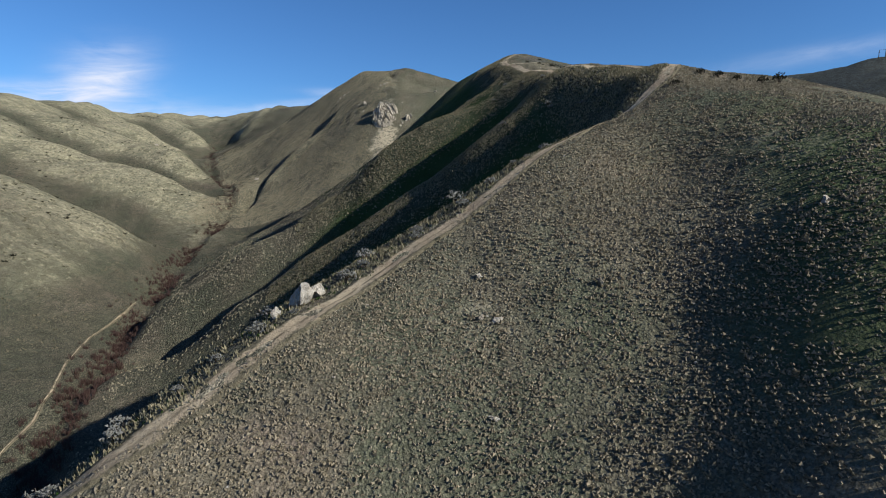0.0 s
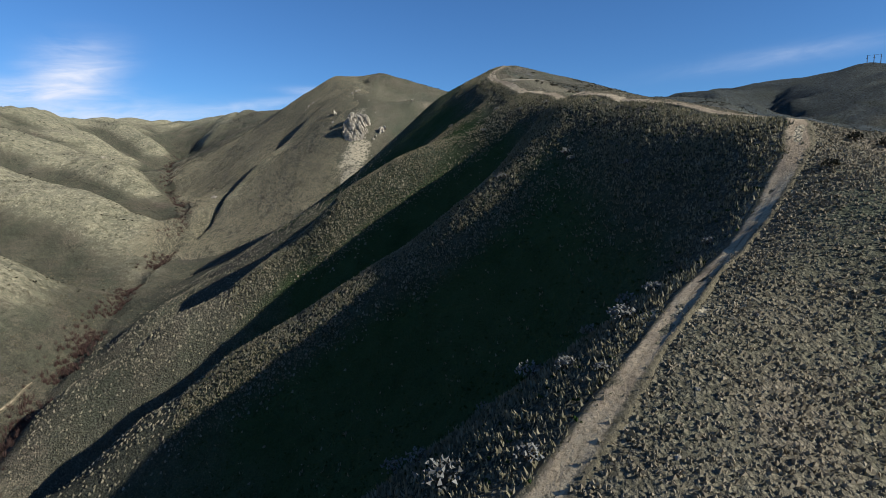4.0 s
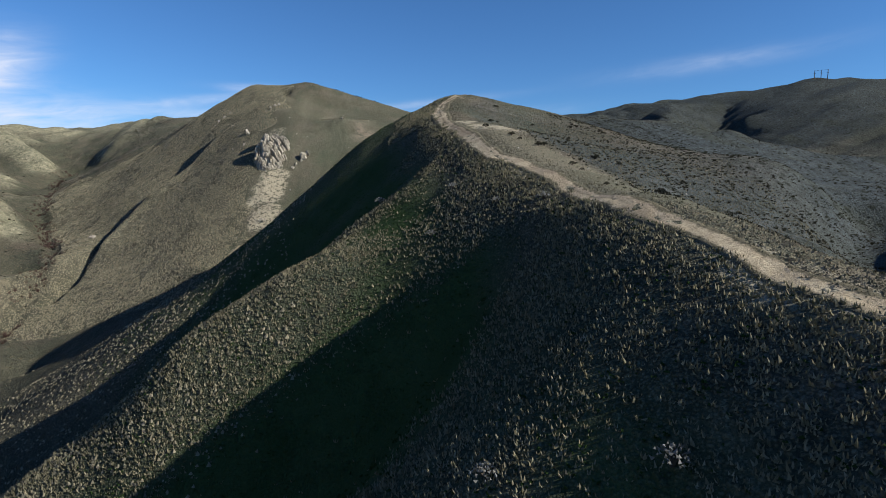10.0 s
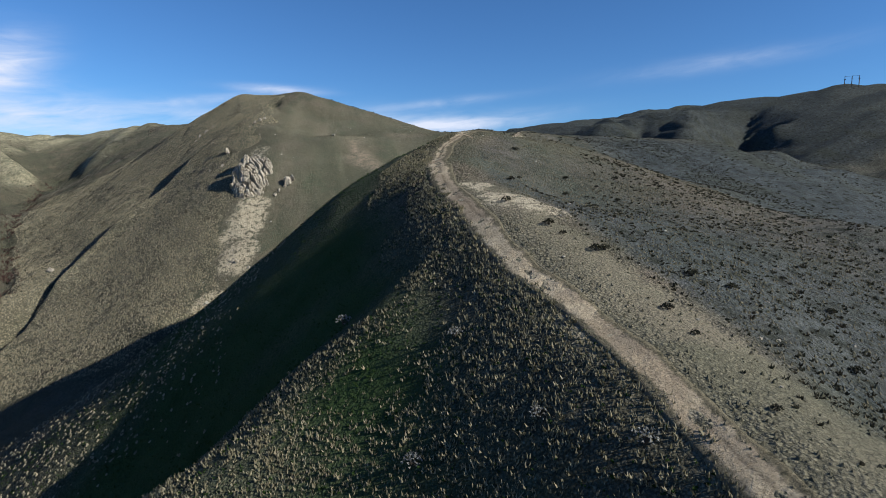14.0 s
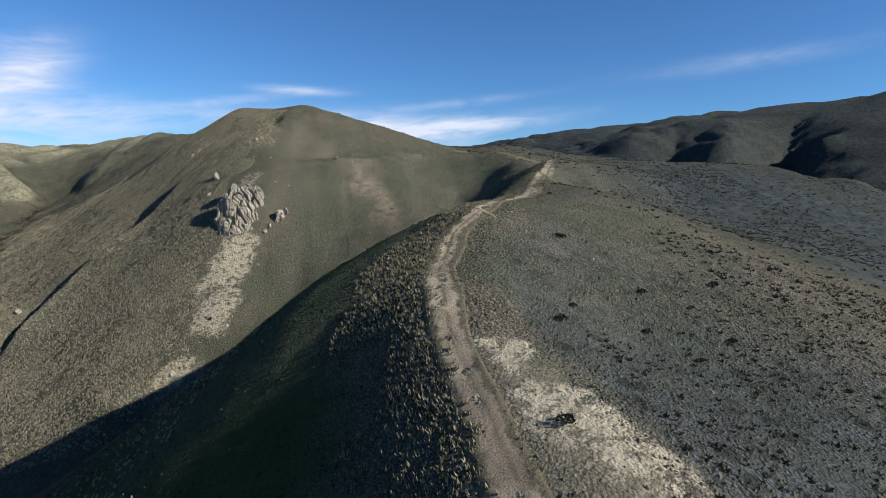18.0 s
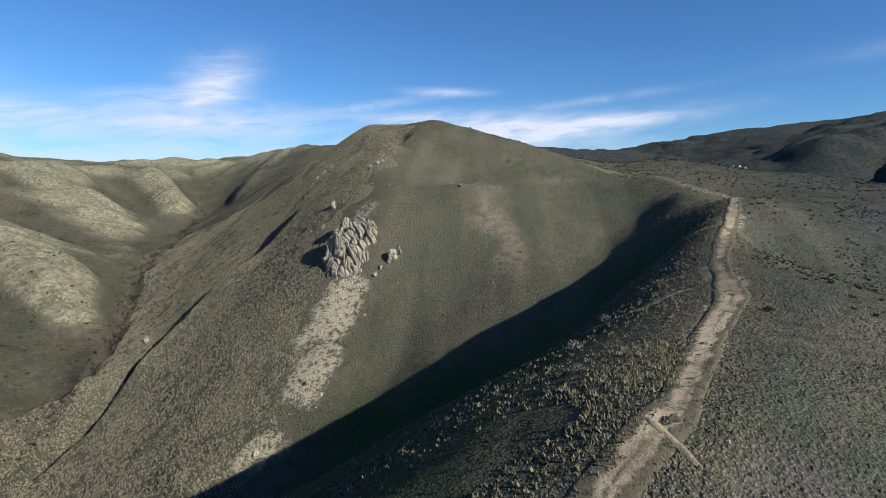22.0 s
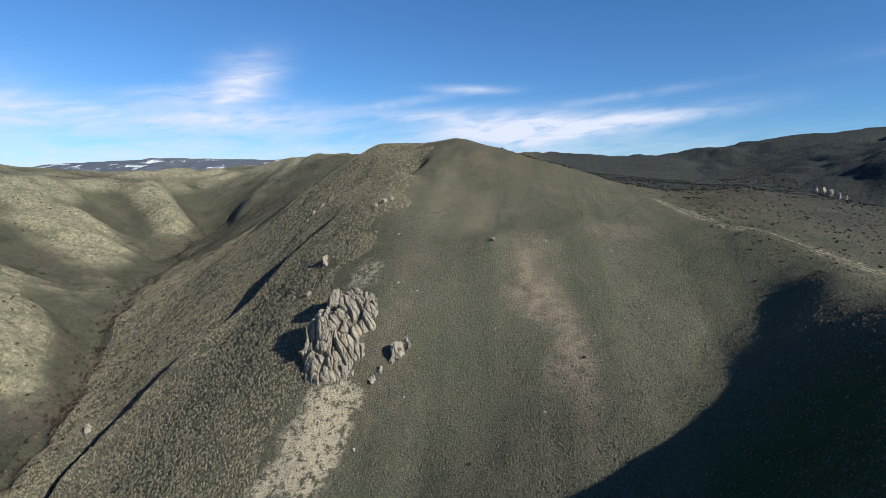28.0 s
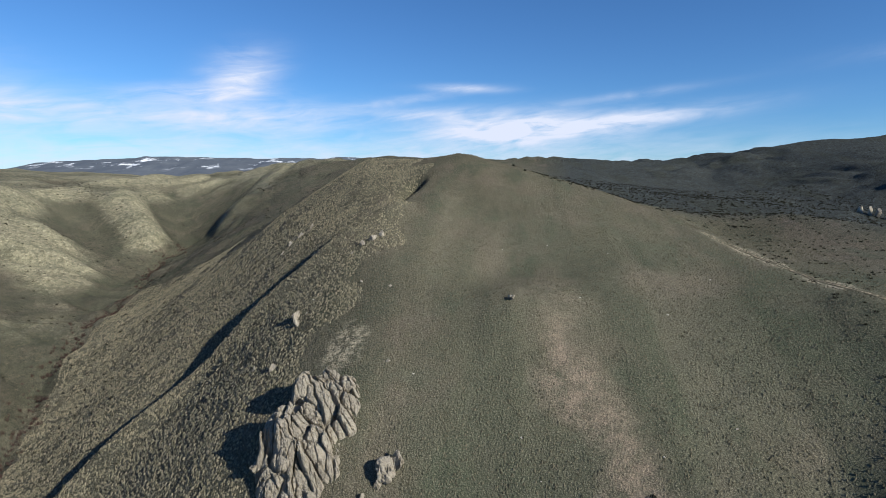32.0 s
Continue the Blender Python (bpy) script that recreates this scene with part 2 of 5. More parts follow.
    c = t.mix(1.0, c, (1.12, 1.16, 1.20), "MULTIPLY")
    # green grass of the cool slopes, its colour darkened to the green-black of their shade
    shade_grass = t.mix(t.ramp(mid, 0.3, 0.7), (0.027, 0.058, 0.017), (0.053, 0.084, 0.030))
    shade_grass = t.mix(t.times(t.ramp(dome, 0.4, 0.9), 0.35), shade_grass, (0.075, 0.092, 0.042))
    c = t.mix(shade_green, c, shade_grass)
    lumps = t.plus(t.plus(t.times(t.times(dome, brush), 0.95), t.times(t.times(bush, brush), 1.0)), t.plus(t.times(t.times(small, brush), 0.6), t.times(t.plus(fine, t.noise(3.2, 5, 0.7)), 0.6)))
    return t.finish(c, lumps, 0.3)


def trail_dirt():
    t = Tree("trail_dirt", 0.95)
    fine, grain = t.noise(1.5, 6, 0.72), t.noise(6, 4, 0.75)
    c = t.mix(t.ramp(t.noise(0.5, 6, 0.7), 0.35, 0.65), (0.54, 0.445, 0.305), (0.38, 0.31, 0.21))
    c = t.mix(t.times(t.ramp(t.noise(0.12, 5), 0.44, 0.58), 0.75), c, (0.235, 0.185, 0.132))
    c = t.mix(t.times(t.ramp(grain, 0.46, 0.36), 0.7), c, (0.17, 0.135, 0.09))
    c = t.mix(t.times(t.ramp(t.noise(2.6, 5, 0.7), 0.56, 0.66), 0.6), c, (0.20, 0.165, 0.11))
    worn = t.n.new("ShaderNodeMath")
    worn.operation = "MULTIPLY_ADD"
    t.put(worn.inputs[0], t.noise(1.1, 6, 0.75)), t.put(worn.inputs[1], 1.6), t.put(worn.inputs[2], t.layer("edge"))
    grass = t.mix(t.ramp(fine, 0.47, 0.37), (0.135, 0.118, 0.08), (0.052, 0.050, 0.034))
    grass = t.mix(t.times(t.ramp(grain, 0.54, 0.62), 0.6), grass, (0.215, 0.190, 0.130))
    c = t.mix(t.ramp(worn.outputs[0], 1.15, 1.45), c, grass)
    c = t.mix(t.times(t.layer("rut"), t.ramp(t.noise(0.6, 4), 0.36, 0.5)), c, (0.075, 0.060, 0.042))
    return t.finish(c, t.noise(3.2, 6, 0.72), 0.22)


def stone(name, light, dark, scale):
    t = Tree(name, 0.85)
    c = t.mix(t.ramp(t.noise(0.5 * scale, 6, 0.7), 0.3, 0.7), dark, light)
    c = t.mix(t.times(t.ramp(t.noise(1.5 * scale, 6, 0.75, (1, 1, 0.25)), 0.52, 0.68), 0.8), c, tuple(v * 0.35 for v in dark))
    c = t.mix(t.times(t.ramp(t.noise(3 * scale, 4), 0.6, 0.75), 0.5), c, (0.16, 0.13, 0.07))
    return t.finish(c, t.noise(2.4 * scale, 8, 0.8), 0.45 / scale)


def leafy(name, a, b, tip, rough=0.8):
    t = Tree(name, rough)
    c = t.mix(t.island(), a, b)
    c = t.mix(t.ramp(t.noise(0.5, 4), 0.45, 0.7), c, tip)
    t.finish(c)
    # thin blades let part of the light through
    through_ = t.n.new("ShaderNodeBsdfTranslucent")
    t.put(through_.inputs["Color"], c)
    both = t.n.new("ShaderNodeMixShader")
    both.inputs[0].default_value = 0.35
    t.l.new(t.b.outputs[0], both.inputs[1])
    t.l.new(through_.outputs[0], both.inputs[2])
    t.l.new(both.outputs[0], t.n["Material Output"].inputs["Surface"])
    return t.m


def plain(name, colour, rough=0.8):
    t = Tree(name, rough)
    c = t.mix(t.ramp(t.noise(3, 5), 0.3, 0.7), tuple(v * 0.75 for v in colour), colour)
    return t.finish(c, t.noise(20, 4), 0.02)


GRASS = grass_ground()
DIRT = trail_dirt()
OUTCROP = stone("weathered_grey_rock", (0.48, 0.43, 0.345), (0.28, 0.25, 0.20), 0.7)
PALE_ROCK = stone("pale_rock", (0.56, 0.52, 0.45), (0.36, 0.325, 0.27), 1.6)
TUFT_LOW = leafy("low_dry_tuft", (0.145, 0.127, 0.090), (0.370, 0.318, 0.228), (0.215, 0.190, 0.134))
TUFT_FLANK = leafy("short_grey_tuft", (0.080, 0.078, 0.054), (0.205, 0.180, 0.124), (0.125, 0.120, 0.080))
TUFT_TALL = leafy("tall_bunch_grass", (0.125, 0.116, 0.068), (0.365, 0.325, 0.222), (0.208, 0.188, 0.120))
TUFT_GREEN = leafy("green_tuft", (0.018, 0.042, 0.010), (0.042, 0.068, 0.022), (0.030, 0.056, 0.016))
TUFT_FAR = leafy("grey_hill_brush", (0.140, 0.130, 0.088), (0.370, 0.325, 0.225), (0.225, 0.204, 0.140))
SAGE_DARK = leafy("dark_sagebrush", (0.026, 0.030, 0.020), (0.050, 0.048, 0.034), (0.045, 0.036, 0.026))
SAGE_PALE = leafy("pale_grey_sagebrush", (0.16, 0.16, 0.14), (0.28, 0.28, 0.26), (0.20, 0.19, 0.17))
WILLOW = leafy("bare_willow_twigs", (0.060, 0.036, 0.031), (0.115, 0.074, 0.063), (0.085, 0.056, 0.046))
STEM = plain("shrub_stem", (0.09, 0.075, 0.06))
POLE = plain("weathered_pole_wood", (0.10, 0.085, 0.07))

# ---- the lie of the land: crests, gullies and knolls in plan, metres ----
RIDGES = {
    "trail crest": [(-34, 0, -9), (-24, 14, -0.2), (-11, 32, 10.4), (-2, 40.5, 15.6), (8, 48, 22), (14, 54, 25.1), (26, 67, 33), (27.5, 85, 36.4), (25, 103, 40.3), (23.7, 115, 42.4), (22.5, 130, 44), (20.5, 150, 49.3), (18.3, 173, 55.6), (20, 182, 57.8), (25, 190, 61.5)],
    "saddle crest": [(25, 190, 61.5), (36, 217, 62.5), (46, 245, 64.5), (58, 285, 69.5), (62, 305, 68.5), (52, 330, 73.8), (48, 364, 75.6)],
    "peak crest": [(-62, 412, 94.7), (-57, 408, 96.9), (-40, 405, 96.7), (-26, 405, 98.8), (-11, 405, 95.5), (5, 405, 91), (26, 405, 85.2), (50, 402, 77.2), (72, 412, 82.2), (110, 440, 78)],
    "outcrop spur": [(-26, 405, 98.8), (-32, 380, 88.3), (-36, 352, 79.4), (-40, 321, 61.1), (-34, 306, 55.2), (-30, 298, 48), (-24, 289, 40.1), (-30, 270, 30.5), (-34, 256, 22.2), (-42, 243, 15.5)],
    "outcrop gully": [(-36, 389, 90.6), (-41, 366, 82.7), (-50, 358.5, 75.0), (-59, 354.5, 67.2), (-67, 350.5, 58.8), (-76, 345.5, 47.2), (-82, 338.5, 41.9), (-89, 330, 35.0), (-96.5, 320, 23.6), (-98, 305, 18.6), (-99, 285, 9.4), (-97, 266, 5.3)],
    "left spur": [(-104, 346, 34.9), (-109, 334, 24.3), (-113, 322, 19.3)],
    "face fold": [(-18, 380, 84.1), (-10, 350, 72.6), (-4, 331, 71.2), (-2, 310, 58.5), (-4, 290, 43.9), (-12, 272, 31.5)],
    "hollow": [(55, 306, 70), (46, 309, 64.4), (36, 300, 57.2), (22, 290, 52.8), (9, 280, 44), (-8, 266, 32), (-24, 252, 20.4), (-40, 240, 9.7), (-60, 230, 5), (-84, 222, -4.2)],
    "bend spur": [(58, 285, 69.5), (43, 277, 58.7), (33, 270, 51), (18, 261, 41), (2, 252, 31.9), (-16, 243, 20.9), (-36, 234, 10.3)],
    "hump rib": [(20, 182, 57.8), (3, 187, 50.5), (-16, 195, 34), (-38, 205, 18.5), (-60, 215, 5.6), (-82, 224, -4.5)],
    "back gully": [(30, 222, 60.1), (12, 222, 50.4), (-4, 226, 38.1), (-22, 232, 23.9), (-44, 232, 8.3)],
    "creek": [(-40, 0, -31.9), (-50, 50, -26.7), (-60, 85, -15.3), (-72, 125, -13.5), (-82, 160, -9.2), (-90, 190, -7.3), (-97, 220, -2.8), (-100, 250, 1.8), (-108, 285, 12.2), (-120, 318, 16.4), (-140, 350, 19.8), (-160, 385, 27.9), (-172, 420, 37.1), (-192, 465, 39.9), (-208, 500, 43.8), (-212, 530, 51)],
    "left nose": [(-138, 342, 20.8), (-156, 347, 30.7), (-180, 357, 40.6), (-215, 369, 52), (-260, 386, 64), (-330, 400, 85)],
    "left far ridge": [(-420, 640, 86), (-340, 600, 84), (-279, 618, 92.4), (-235, 622, 89.5), (-190, 630, 100), (-150, 640, 104), (-110, 650, 106)],
    "west spur": [(-62, 412, 94.7), (-80, 422, 87.3), (-98, 430, 77.9), (-124, 427, 61.1), (-145, 414, 43.8), (-160, 400, 31.5)],
    "nose b": [(-99, 246, 1.8), (-118, 262, 12.2), (-145, 275, 24), (-185, 285, 35.1), (-240, 290, 53), (-320, 290, 80)],
    "gully ab": [(-116, 298, 6.2), (-134, 312, 13.3), (-175, 322, 19.6), (-230, 332, 36.6)],
    "gully bc": [(-98, 215, -6.4), (-125, 217, -3.9), (-160, 232, 6), (-200, 238, 21)],
    "nose c": [(-84, 150, -8.4), (-100, 172, 3.1), (-113, 184, 8.1), (-140, 182, 20), (-180, 172, 37), (-260, 160, 64)],
    "right far ridge": [(-60, 830, 112), (-12, 830, 110), (65, 830, 107), (145, 830, 107), (203, 830, 122), (239, 830, 128), (319, 830, 131), (450, 830, 137)],
    "gully zero": [(-275, 430, 58.2), (-240, 426, 44.1), (-210, 420, 35.8), (-180, 415, 33.4)],
    "left nose three": [(-290, 455, 74), (-262, 448, 64.2), (-235, 446, 52.6), (-212, 440, 41.1)],
    "gully far one": [(-276, 519, 70.7), (-251, 508, 55.7), (-230, 498, 49), (-212, 488, 41.7)],
    "nose far one": [(-265, 545, 83.5), (-237, 526, 68), (-219, 514, 55.8), (-209, 505, 47.9)],
    "gully far two": [(-246, 560, 65.7), (-226, 547, 54.9), (-214, 537, 49.5)],
    "right gully one": [(335, 552, 113), (295, 505, 80), (255, 455, 60)],
    "right spur one": [(372, 548, 125.9), (330, 495, 103.1), (285, 435, 74)],
    "right gully two": [(240, 556, 102), (212, 512, 76.9), (190, 462, 63)],
    "right spur two": [(280, 552, 113), (250, 505, 95), (218, 452, 73)],
    "right gully three": [(180, 600, 90), (165, 560, 80.5), (160, 520, 73.8)],
    "rib south two": [(15, 148, 45.1), (6, 142, 38.3), (-4, 137, 33.6), (-15, 135, 26.6), (-30, 133, 14), (-45, 128, 5.1), (-60, 122, -5.7)],
    "gully south two": [(16, 122, 37), (5, 118, 23), (-5, 117, 14.5), (-14, 117, 9), (-24, 116, 2.5), (-36, 113, -5), (-48, 109, -12), (-57, 104, -17.5)],
    "rib south one": [(18, 95, 32.8), (12, 96, 28.9), (5, 98, 25.2), (0, 101, 21.9), (-6, 103, 17.9), (-12, 104, 14.1), (-20, 106, 8.8), (-28, 108, 3.7), (-40, 105, -4.2), (-55, 99, -14)],
    "gully south one": [(18, 80, 28.5), (8, 84, 18), (0, 87, 11), (-8, 89, 5.5), (-18, 89, -0.5), (-30, 87, -8), (-46, 82, -17.5)],
    "rib three": [(10, 166, 46.2), (0, 168, 38.7), (-14, 170, 28.1), (-30, 168, 18.1), (-45, 160, 6.7), (-60, 152, 0)],
    "gully three": [(12, 156, 47), (2, 155, 38.4), (-10, 152, 24.4), (-25, 150, 11.4), (-42, 145, 1), (-60, 138, -8.7)],
    "near rib": [(28, 38, 23.3), (22.5, 31.5, 18.7), (19.6, 27, 15.3), (17.5, 23, 12.1), (15.5, 19.5, 9.4), (12, 14, 4.5)],
    "near gully": [(21, 42, 20.9), (15.6, 36.8, 17.2), (12.6, 30.4, 11.7), (10.6, 25.6, 8.7), (9.4, 20.5, 4.9)],
    "near left": [(-6, 46, 14.1), (-16, 54, 5.7), (-32, 60, -9.6), (-48, 64, -19.1)],
    "near left two": [(10, 66, 16.9), (2, 66, 11.3), (-8, 65, 3.3), (-20, 66, -4.8)],
}
KNOLLS = {
    "near slope": [(-6, 14, -3.4), (3, 24, 5.3), (3, 32.5, 11.5), (10, 34, 14), (2.5, 36.3, 14.1), (19, 45, 21.1), (26, 51, 26.8), (26, 39, 22.7), (38, 44, 25), (38, 63.5, 31), (29.5, 64, 31.4), (31.5, 69, 32.9), (32, 77, 34.5), (46, 58, 28), (60, 50, 20), (34, 14, 12)],
    "right hollow": [(36, 84, 34.9), (40, 103, 35.9), (42, 125, 38.7), (58, 147, 42.6), (67, 155, 44.5), (86, 190, 46), (110, 200, 44)],
    "right flank": [(33, 118, 42), (38, 168, 50.7), (34, 172, 52.3), (31, 185, 58.7), (51, 161, 48.1), (40, 181, 55), (51, 175, 51.9), (62, 170, 49), (74, 164, 47.8), (88, 157, 43), (74, 238, 54.9), (87, 220, 52.9), (55, 255, 59.9), (61, 252, 58.1), (84, 262, 59)],
    "far shelf": [(75, 300, 69.8), (97, 300, 70), (130, 300, 68.7), (165, 300, 67), (188, 300, 61), (204, 300, 55), (96, 340, 70.8), (120, 380, 73.9), (150, 420, 74)],
    "left bank": [(-94, 132, -0.4), (-78, 131, -10.9), (-110, 100, 2.1), (-105, 60, -8.1), (-160, 120, 28), (-150, 60, 20), (-260, 80, 70), (-330, 220, 95)],
    "left nose two": [(-300, 490, 84.7), (-253, 475, 64.8), (-222, 465, 49.3), (-205, 456, 40.9)],
    "left far face": [(-180, 540, 78)],
    "right hill": [(130, 501, 80.2), (176, 632, 94.6), (205, 552, 102.9), (350, 550, 118.9), (390, 550, 132), (440, 550, 134.5), (520, 560, 138)],
    "right valley": [(110, 470, 72), (160, 480, 70), (210, 440, 64), (260, 400, 58), (230, 330, 50), (200, 250, 44), (150, 200, 42), (300, 480, 92), (130, 680, 82)],
    "behind": [(0, -60, -40), (80, -60, -10), (-80, -60, -45), (-200, -60, 20), (200, -60, 10), (120, 20, 20), (90, 80, 28), (120, 120, 35), (200, 120, 40)],
    "behind peak": [(-20, 450, 90), (-60, 490, 86), (-60, 445, 91.3), (30, 470, 78), (-105, 460, 74.7), (-150, 470, 60.7), (-110, 540, 86), (70, 520, 82.1), (0, 600, 90)],
    "far left land": [(-340, 480, 88), (-420, 420, 98), (-500, 700, 84), (-320, 760, 84), (-300, 900, 88), (-700, 900, 80), (-520, 300, 115), (-500, 160, 120), (-150, 800, 98)],
}

def spread(nodes, step):
    out = []
    for a, b in zip(nodes[:-1], nodes[1:]):
        n = max(1, int(math.dist(a[:2], b[:2]) / step))
        out += [tuple(np.array(a) + (np.array(b) - np.array(a)) * i / n) for i in range(n)]
    return out + [nodes[-1]]


FAR_RING = [(1400 * math.cos(a), 300 + 1400 * math.sin(a), 70 + 30 * math.sin(3 * a)) for a in np.arange(0, 6.28, 0.35)]
anchors = [p for line in RIDGES.values() for p in spread(line, 9)] + [p for group in KNOLLS.values() for p in group] + FAR_RING
anchors = np.array(sorted({(round(x, 2), round(y, 2)): (x, y, z) for x, y, z in anchors}.values()))
ROUND = 4.0


def kernel(px, py):
    return np.sqrt((px[:, None] - anchors[None, :, 0]) ** 2 + (py[:, None] - anchors[None, :, 1]) ** 2 + ROUND ** 2)


count = len(anchors)
system = np.zeros((count + 3, count + 3))
system[:count, :count] = kernel(anchors[:, 0], anchors[:, 1])
system[:count, count], system[:count, count + 1:] = 1, anchors[:, :2]
system[count:, :count] = system[:count, count:].T
weights = np.linalg.solve(system, np.concatenate([anchors[:, 2], np.zeros(3)]))


def smooth_land(px, py):
    out = np.empty(len(px))
    for i in range(0, len(px), 8000):
        x, y = px[i:i + 8000], py[i:i + 8000]
        out[i:i + 8000] = kernel(x, y) @ weights[:count] + weights[count] + weights[count + 1] * x + weights[count + 2] * y
    return out


def lattice(x, y, seed):
    """Smooth value noise, -1 to 1."""
    ix, iy = np.floor(x).astype(np.int64), np.floor(y).astype(np.int64)
    fx, fy = x - ix, y - iy
    fx, fy = fx * fx * (3 - 2 * fx), fy * fy * (3 - 2 * fy)

    def value(a, b):
        h = (a * 374761393 + b * 668265263 + seed * 1442695041) & 0xFFFFFFFF
        h = ((h ^ (h >> 13)) * 1274126177) & 0xFFFFFFFF
        return ((h ^ (h >> 16)) & 0xFFFF) / 32767.5 - 1
    top = value(ix, iy) * (1 - fx) + value(ix + 1, iy) * fx
    low = value(ix, iy + 1) * (1 - fx) + value(ix + 1, iy + 1) * fx
    return top * (1 - fy) + low * fy


def axis(parts):
    """Grid lines: (from, to, first step, last step) pieces end to end."""
    out = []
    for a, b, s0, s1 in parts:
        v = a
        while v < b:
            out.append(v)
            v += s0 + (s1 - s0) * (v - a) / (b - a)
    return np.array(out + [parts[-1][1]])


GX = axis([(-4800, -300, 180, 8), (-300, -125, 3.2, 1.2), (-125, -60, 1.0, 0.9), (-60, 60, 0.8, 0.8), (60, 300, 1.2, 4), (300, 4800, 8, 180)])
GY = axis([(-3000, -60, 200, 8), (-60, 8, 5, 1), (8, 300, 0.8, 0.8), (300, 450, 0.9, 1.6), (450, 700, 1.6, 5), (700, 4900, 6, 150)])
gx, gy = np.meshgrid(GX, GY)
flat_x, flat_y = gx.ravel(), gy.ravel()
LAND = smooth_land(flat_x, flat_y)
for size, height, seed in ((13, 0.30, 1), (5.5, 0.16, 2), (2.3, 0.08, 3)):
    LAND = LAND + height * lattice(flat_x / size, flat_y / size, seed)
# small side gullies on the valley sides and the far hills
far_side = np.clip((-105 - flat_x) / 60, 0, 1) * np.clip((flat_y - 20) / 80, 0, 1) + np.clip((flat_x - 90) / 80, 0, 1) + np.clip((flat_y - 640) / 200, 0, 1)
far_side = np.clip(far_side, 0, 1) * np.clip(1.6 - np.hypot(flat_x, flat_y - 300) / 2500, 0.3, 1)
bent_x, bent_y = flat_x + 22 * lattice(flat_x / 70, flat_y / 70, 71), flat_y + 22 * lattice(flat_x / 70, flat_y / 70, 72)
LAND = LAND + far_side * (6.5 * (np.abs(lattice(bent_x / 58, bent_y / 44, 73)) - 0.42) + 3.4 * (np.abs(lattice(bent_x / 21, bent_y / 19, 74)) - 0.42) + 0.9 * (np.abs(lattice(bent_x / 8, bent_y / 8, 79)) - 0.42))
# downhill rills: across-slope places on the crest's west side and on the big hill
across = np.where(flat_y < 232, 0.12 * flat_x + 0.99 * flat_y, flat_x + 0.12 * flat_y)
down = np.where(flat_y < 232, flat_x, flat_y)
beyond = (flat_y - 305) > 1.1 * (flat_x + 93)
beyond &= (flat_x < -46) & (flat_y > 240)
across, down = np.where(beyond, 0.65 * flat_x - 0.76 * flat_y, across), np.where(beyond, 0.76 * flat_x + 0.65 * flat_y, down)
RILL = lattice(across / 5.5, down / 46, 75) + 0.5 * lattice(across / 2.2, down / 22, 76)
LAND = LAND + np.where(beyond, 0.42, 0.16) * RILL
# the narrow gully beside the outcrop spur and the creek bed, cut sharply
def trench(line, deep, half):
    global LAND
    best = np.full(len(flat_x), 1e9)
    for (ax, ay, _), (bx, by, _) in zip(line[:-1], line[1:]):
        u = np.clip(((flat_x - ax) * (bx - ax) + (flat_y - ay) * (by - ay)) / ((bx - ax) ** 2 + (by - ay) ** 2), 0, 1)
        best = np.minimum(best, np.hypot(flat_x - ax - u * (bx - ax), flat_y - ay - u * (by - ay)))
    wander = best + 0.8 * lattice(flat_x / 6, flat_y / 6, 77)
    LAND = LAND - deep * np.exp(-(wander / half) ** 2)


def bank(line, rise, at, wide):
    """Raise the ground beside a line, on the left of its direction."""
    global LAND
    best, side = np.full(len(flat_x), 1e9), np.zeros(len(flat_x))
    for (ax, ay, _), (bx, by, _) in zip(line[:-1], line[1:]):
        u = np.clip(((flat_x - ax) * (bx - ax) + (flat_y - ay) * (by - ay)) / ((bx - ax) ** 2 + (by - ay) ** 2), 0, 1)
        d = np.hypot(flat_x - ax - u * (bx - ax), flat_y - ay - u * (by - ay))
        left = (bx - ax) * (flat_y - ay) - (by - ay) * (flat_x - ax)
        side = np.where(d < best, np.sign(left), side)
        best = np.minimum(best, d)
    LAND = LAND + rise * np.where(side > 0, np.exp(-((best - at) / wide) ** 2), 0)


bank(RIDGES["outcrop gully"][1:-2], 3.0, 4.6, 4.2)
trench(RIDGES["outcrop gully"], 4.2, 2.2)
trench(RIDGES["creek"], 2.0, 2.5)
trench(RIDGES["gully south two"], 1.2, 4.0)
trench(RIDGES["gully three"], 1.8, 4.0)
trench(RIDGES["right gully one"], 5.0, 5.0)
trench(RIDGES["right gully two"], 2.5, 4.5)
trench([(62, 120, 0), (69, 134, 0), (77, 146, 0), (92, 158, 0)], 8.0, 8.0)
LAND = LAND.reshape(gx.shape)


def ground(x, y):
    """Height of the ground sheet at places (arrays)."""
    x, y = np.atleast_1d(np.asarray(x, float)), np.atleast_1d(np.asarray(y, float))
    i = np.clip(np.searchsorted(GX, x) - 1, 0, len(GX) - 2)
    j = np.clip(np.searchsorted(GY, y) - 1, 0, len(GY) - 2)
    u, v = (x - GX[i]) / (GX[i + 1] - GX[i]), (y - GY[j]) / (GY[j + 1] - GY[j])
    return (LAND[j, i] * (1 - u) + LAND[j, i + 1] * u) * (1 - v) + (LAND[j + 1, i] * (1 - u) + LAND[j + 1, i + 1] * u) * v


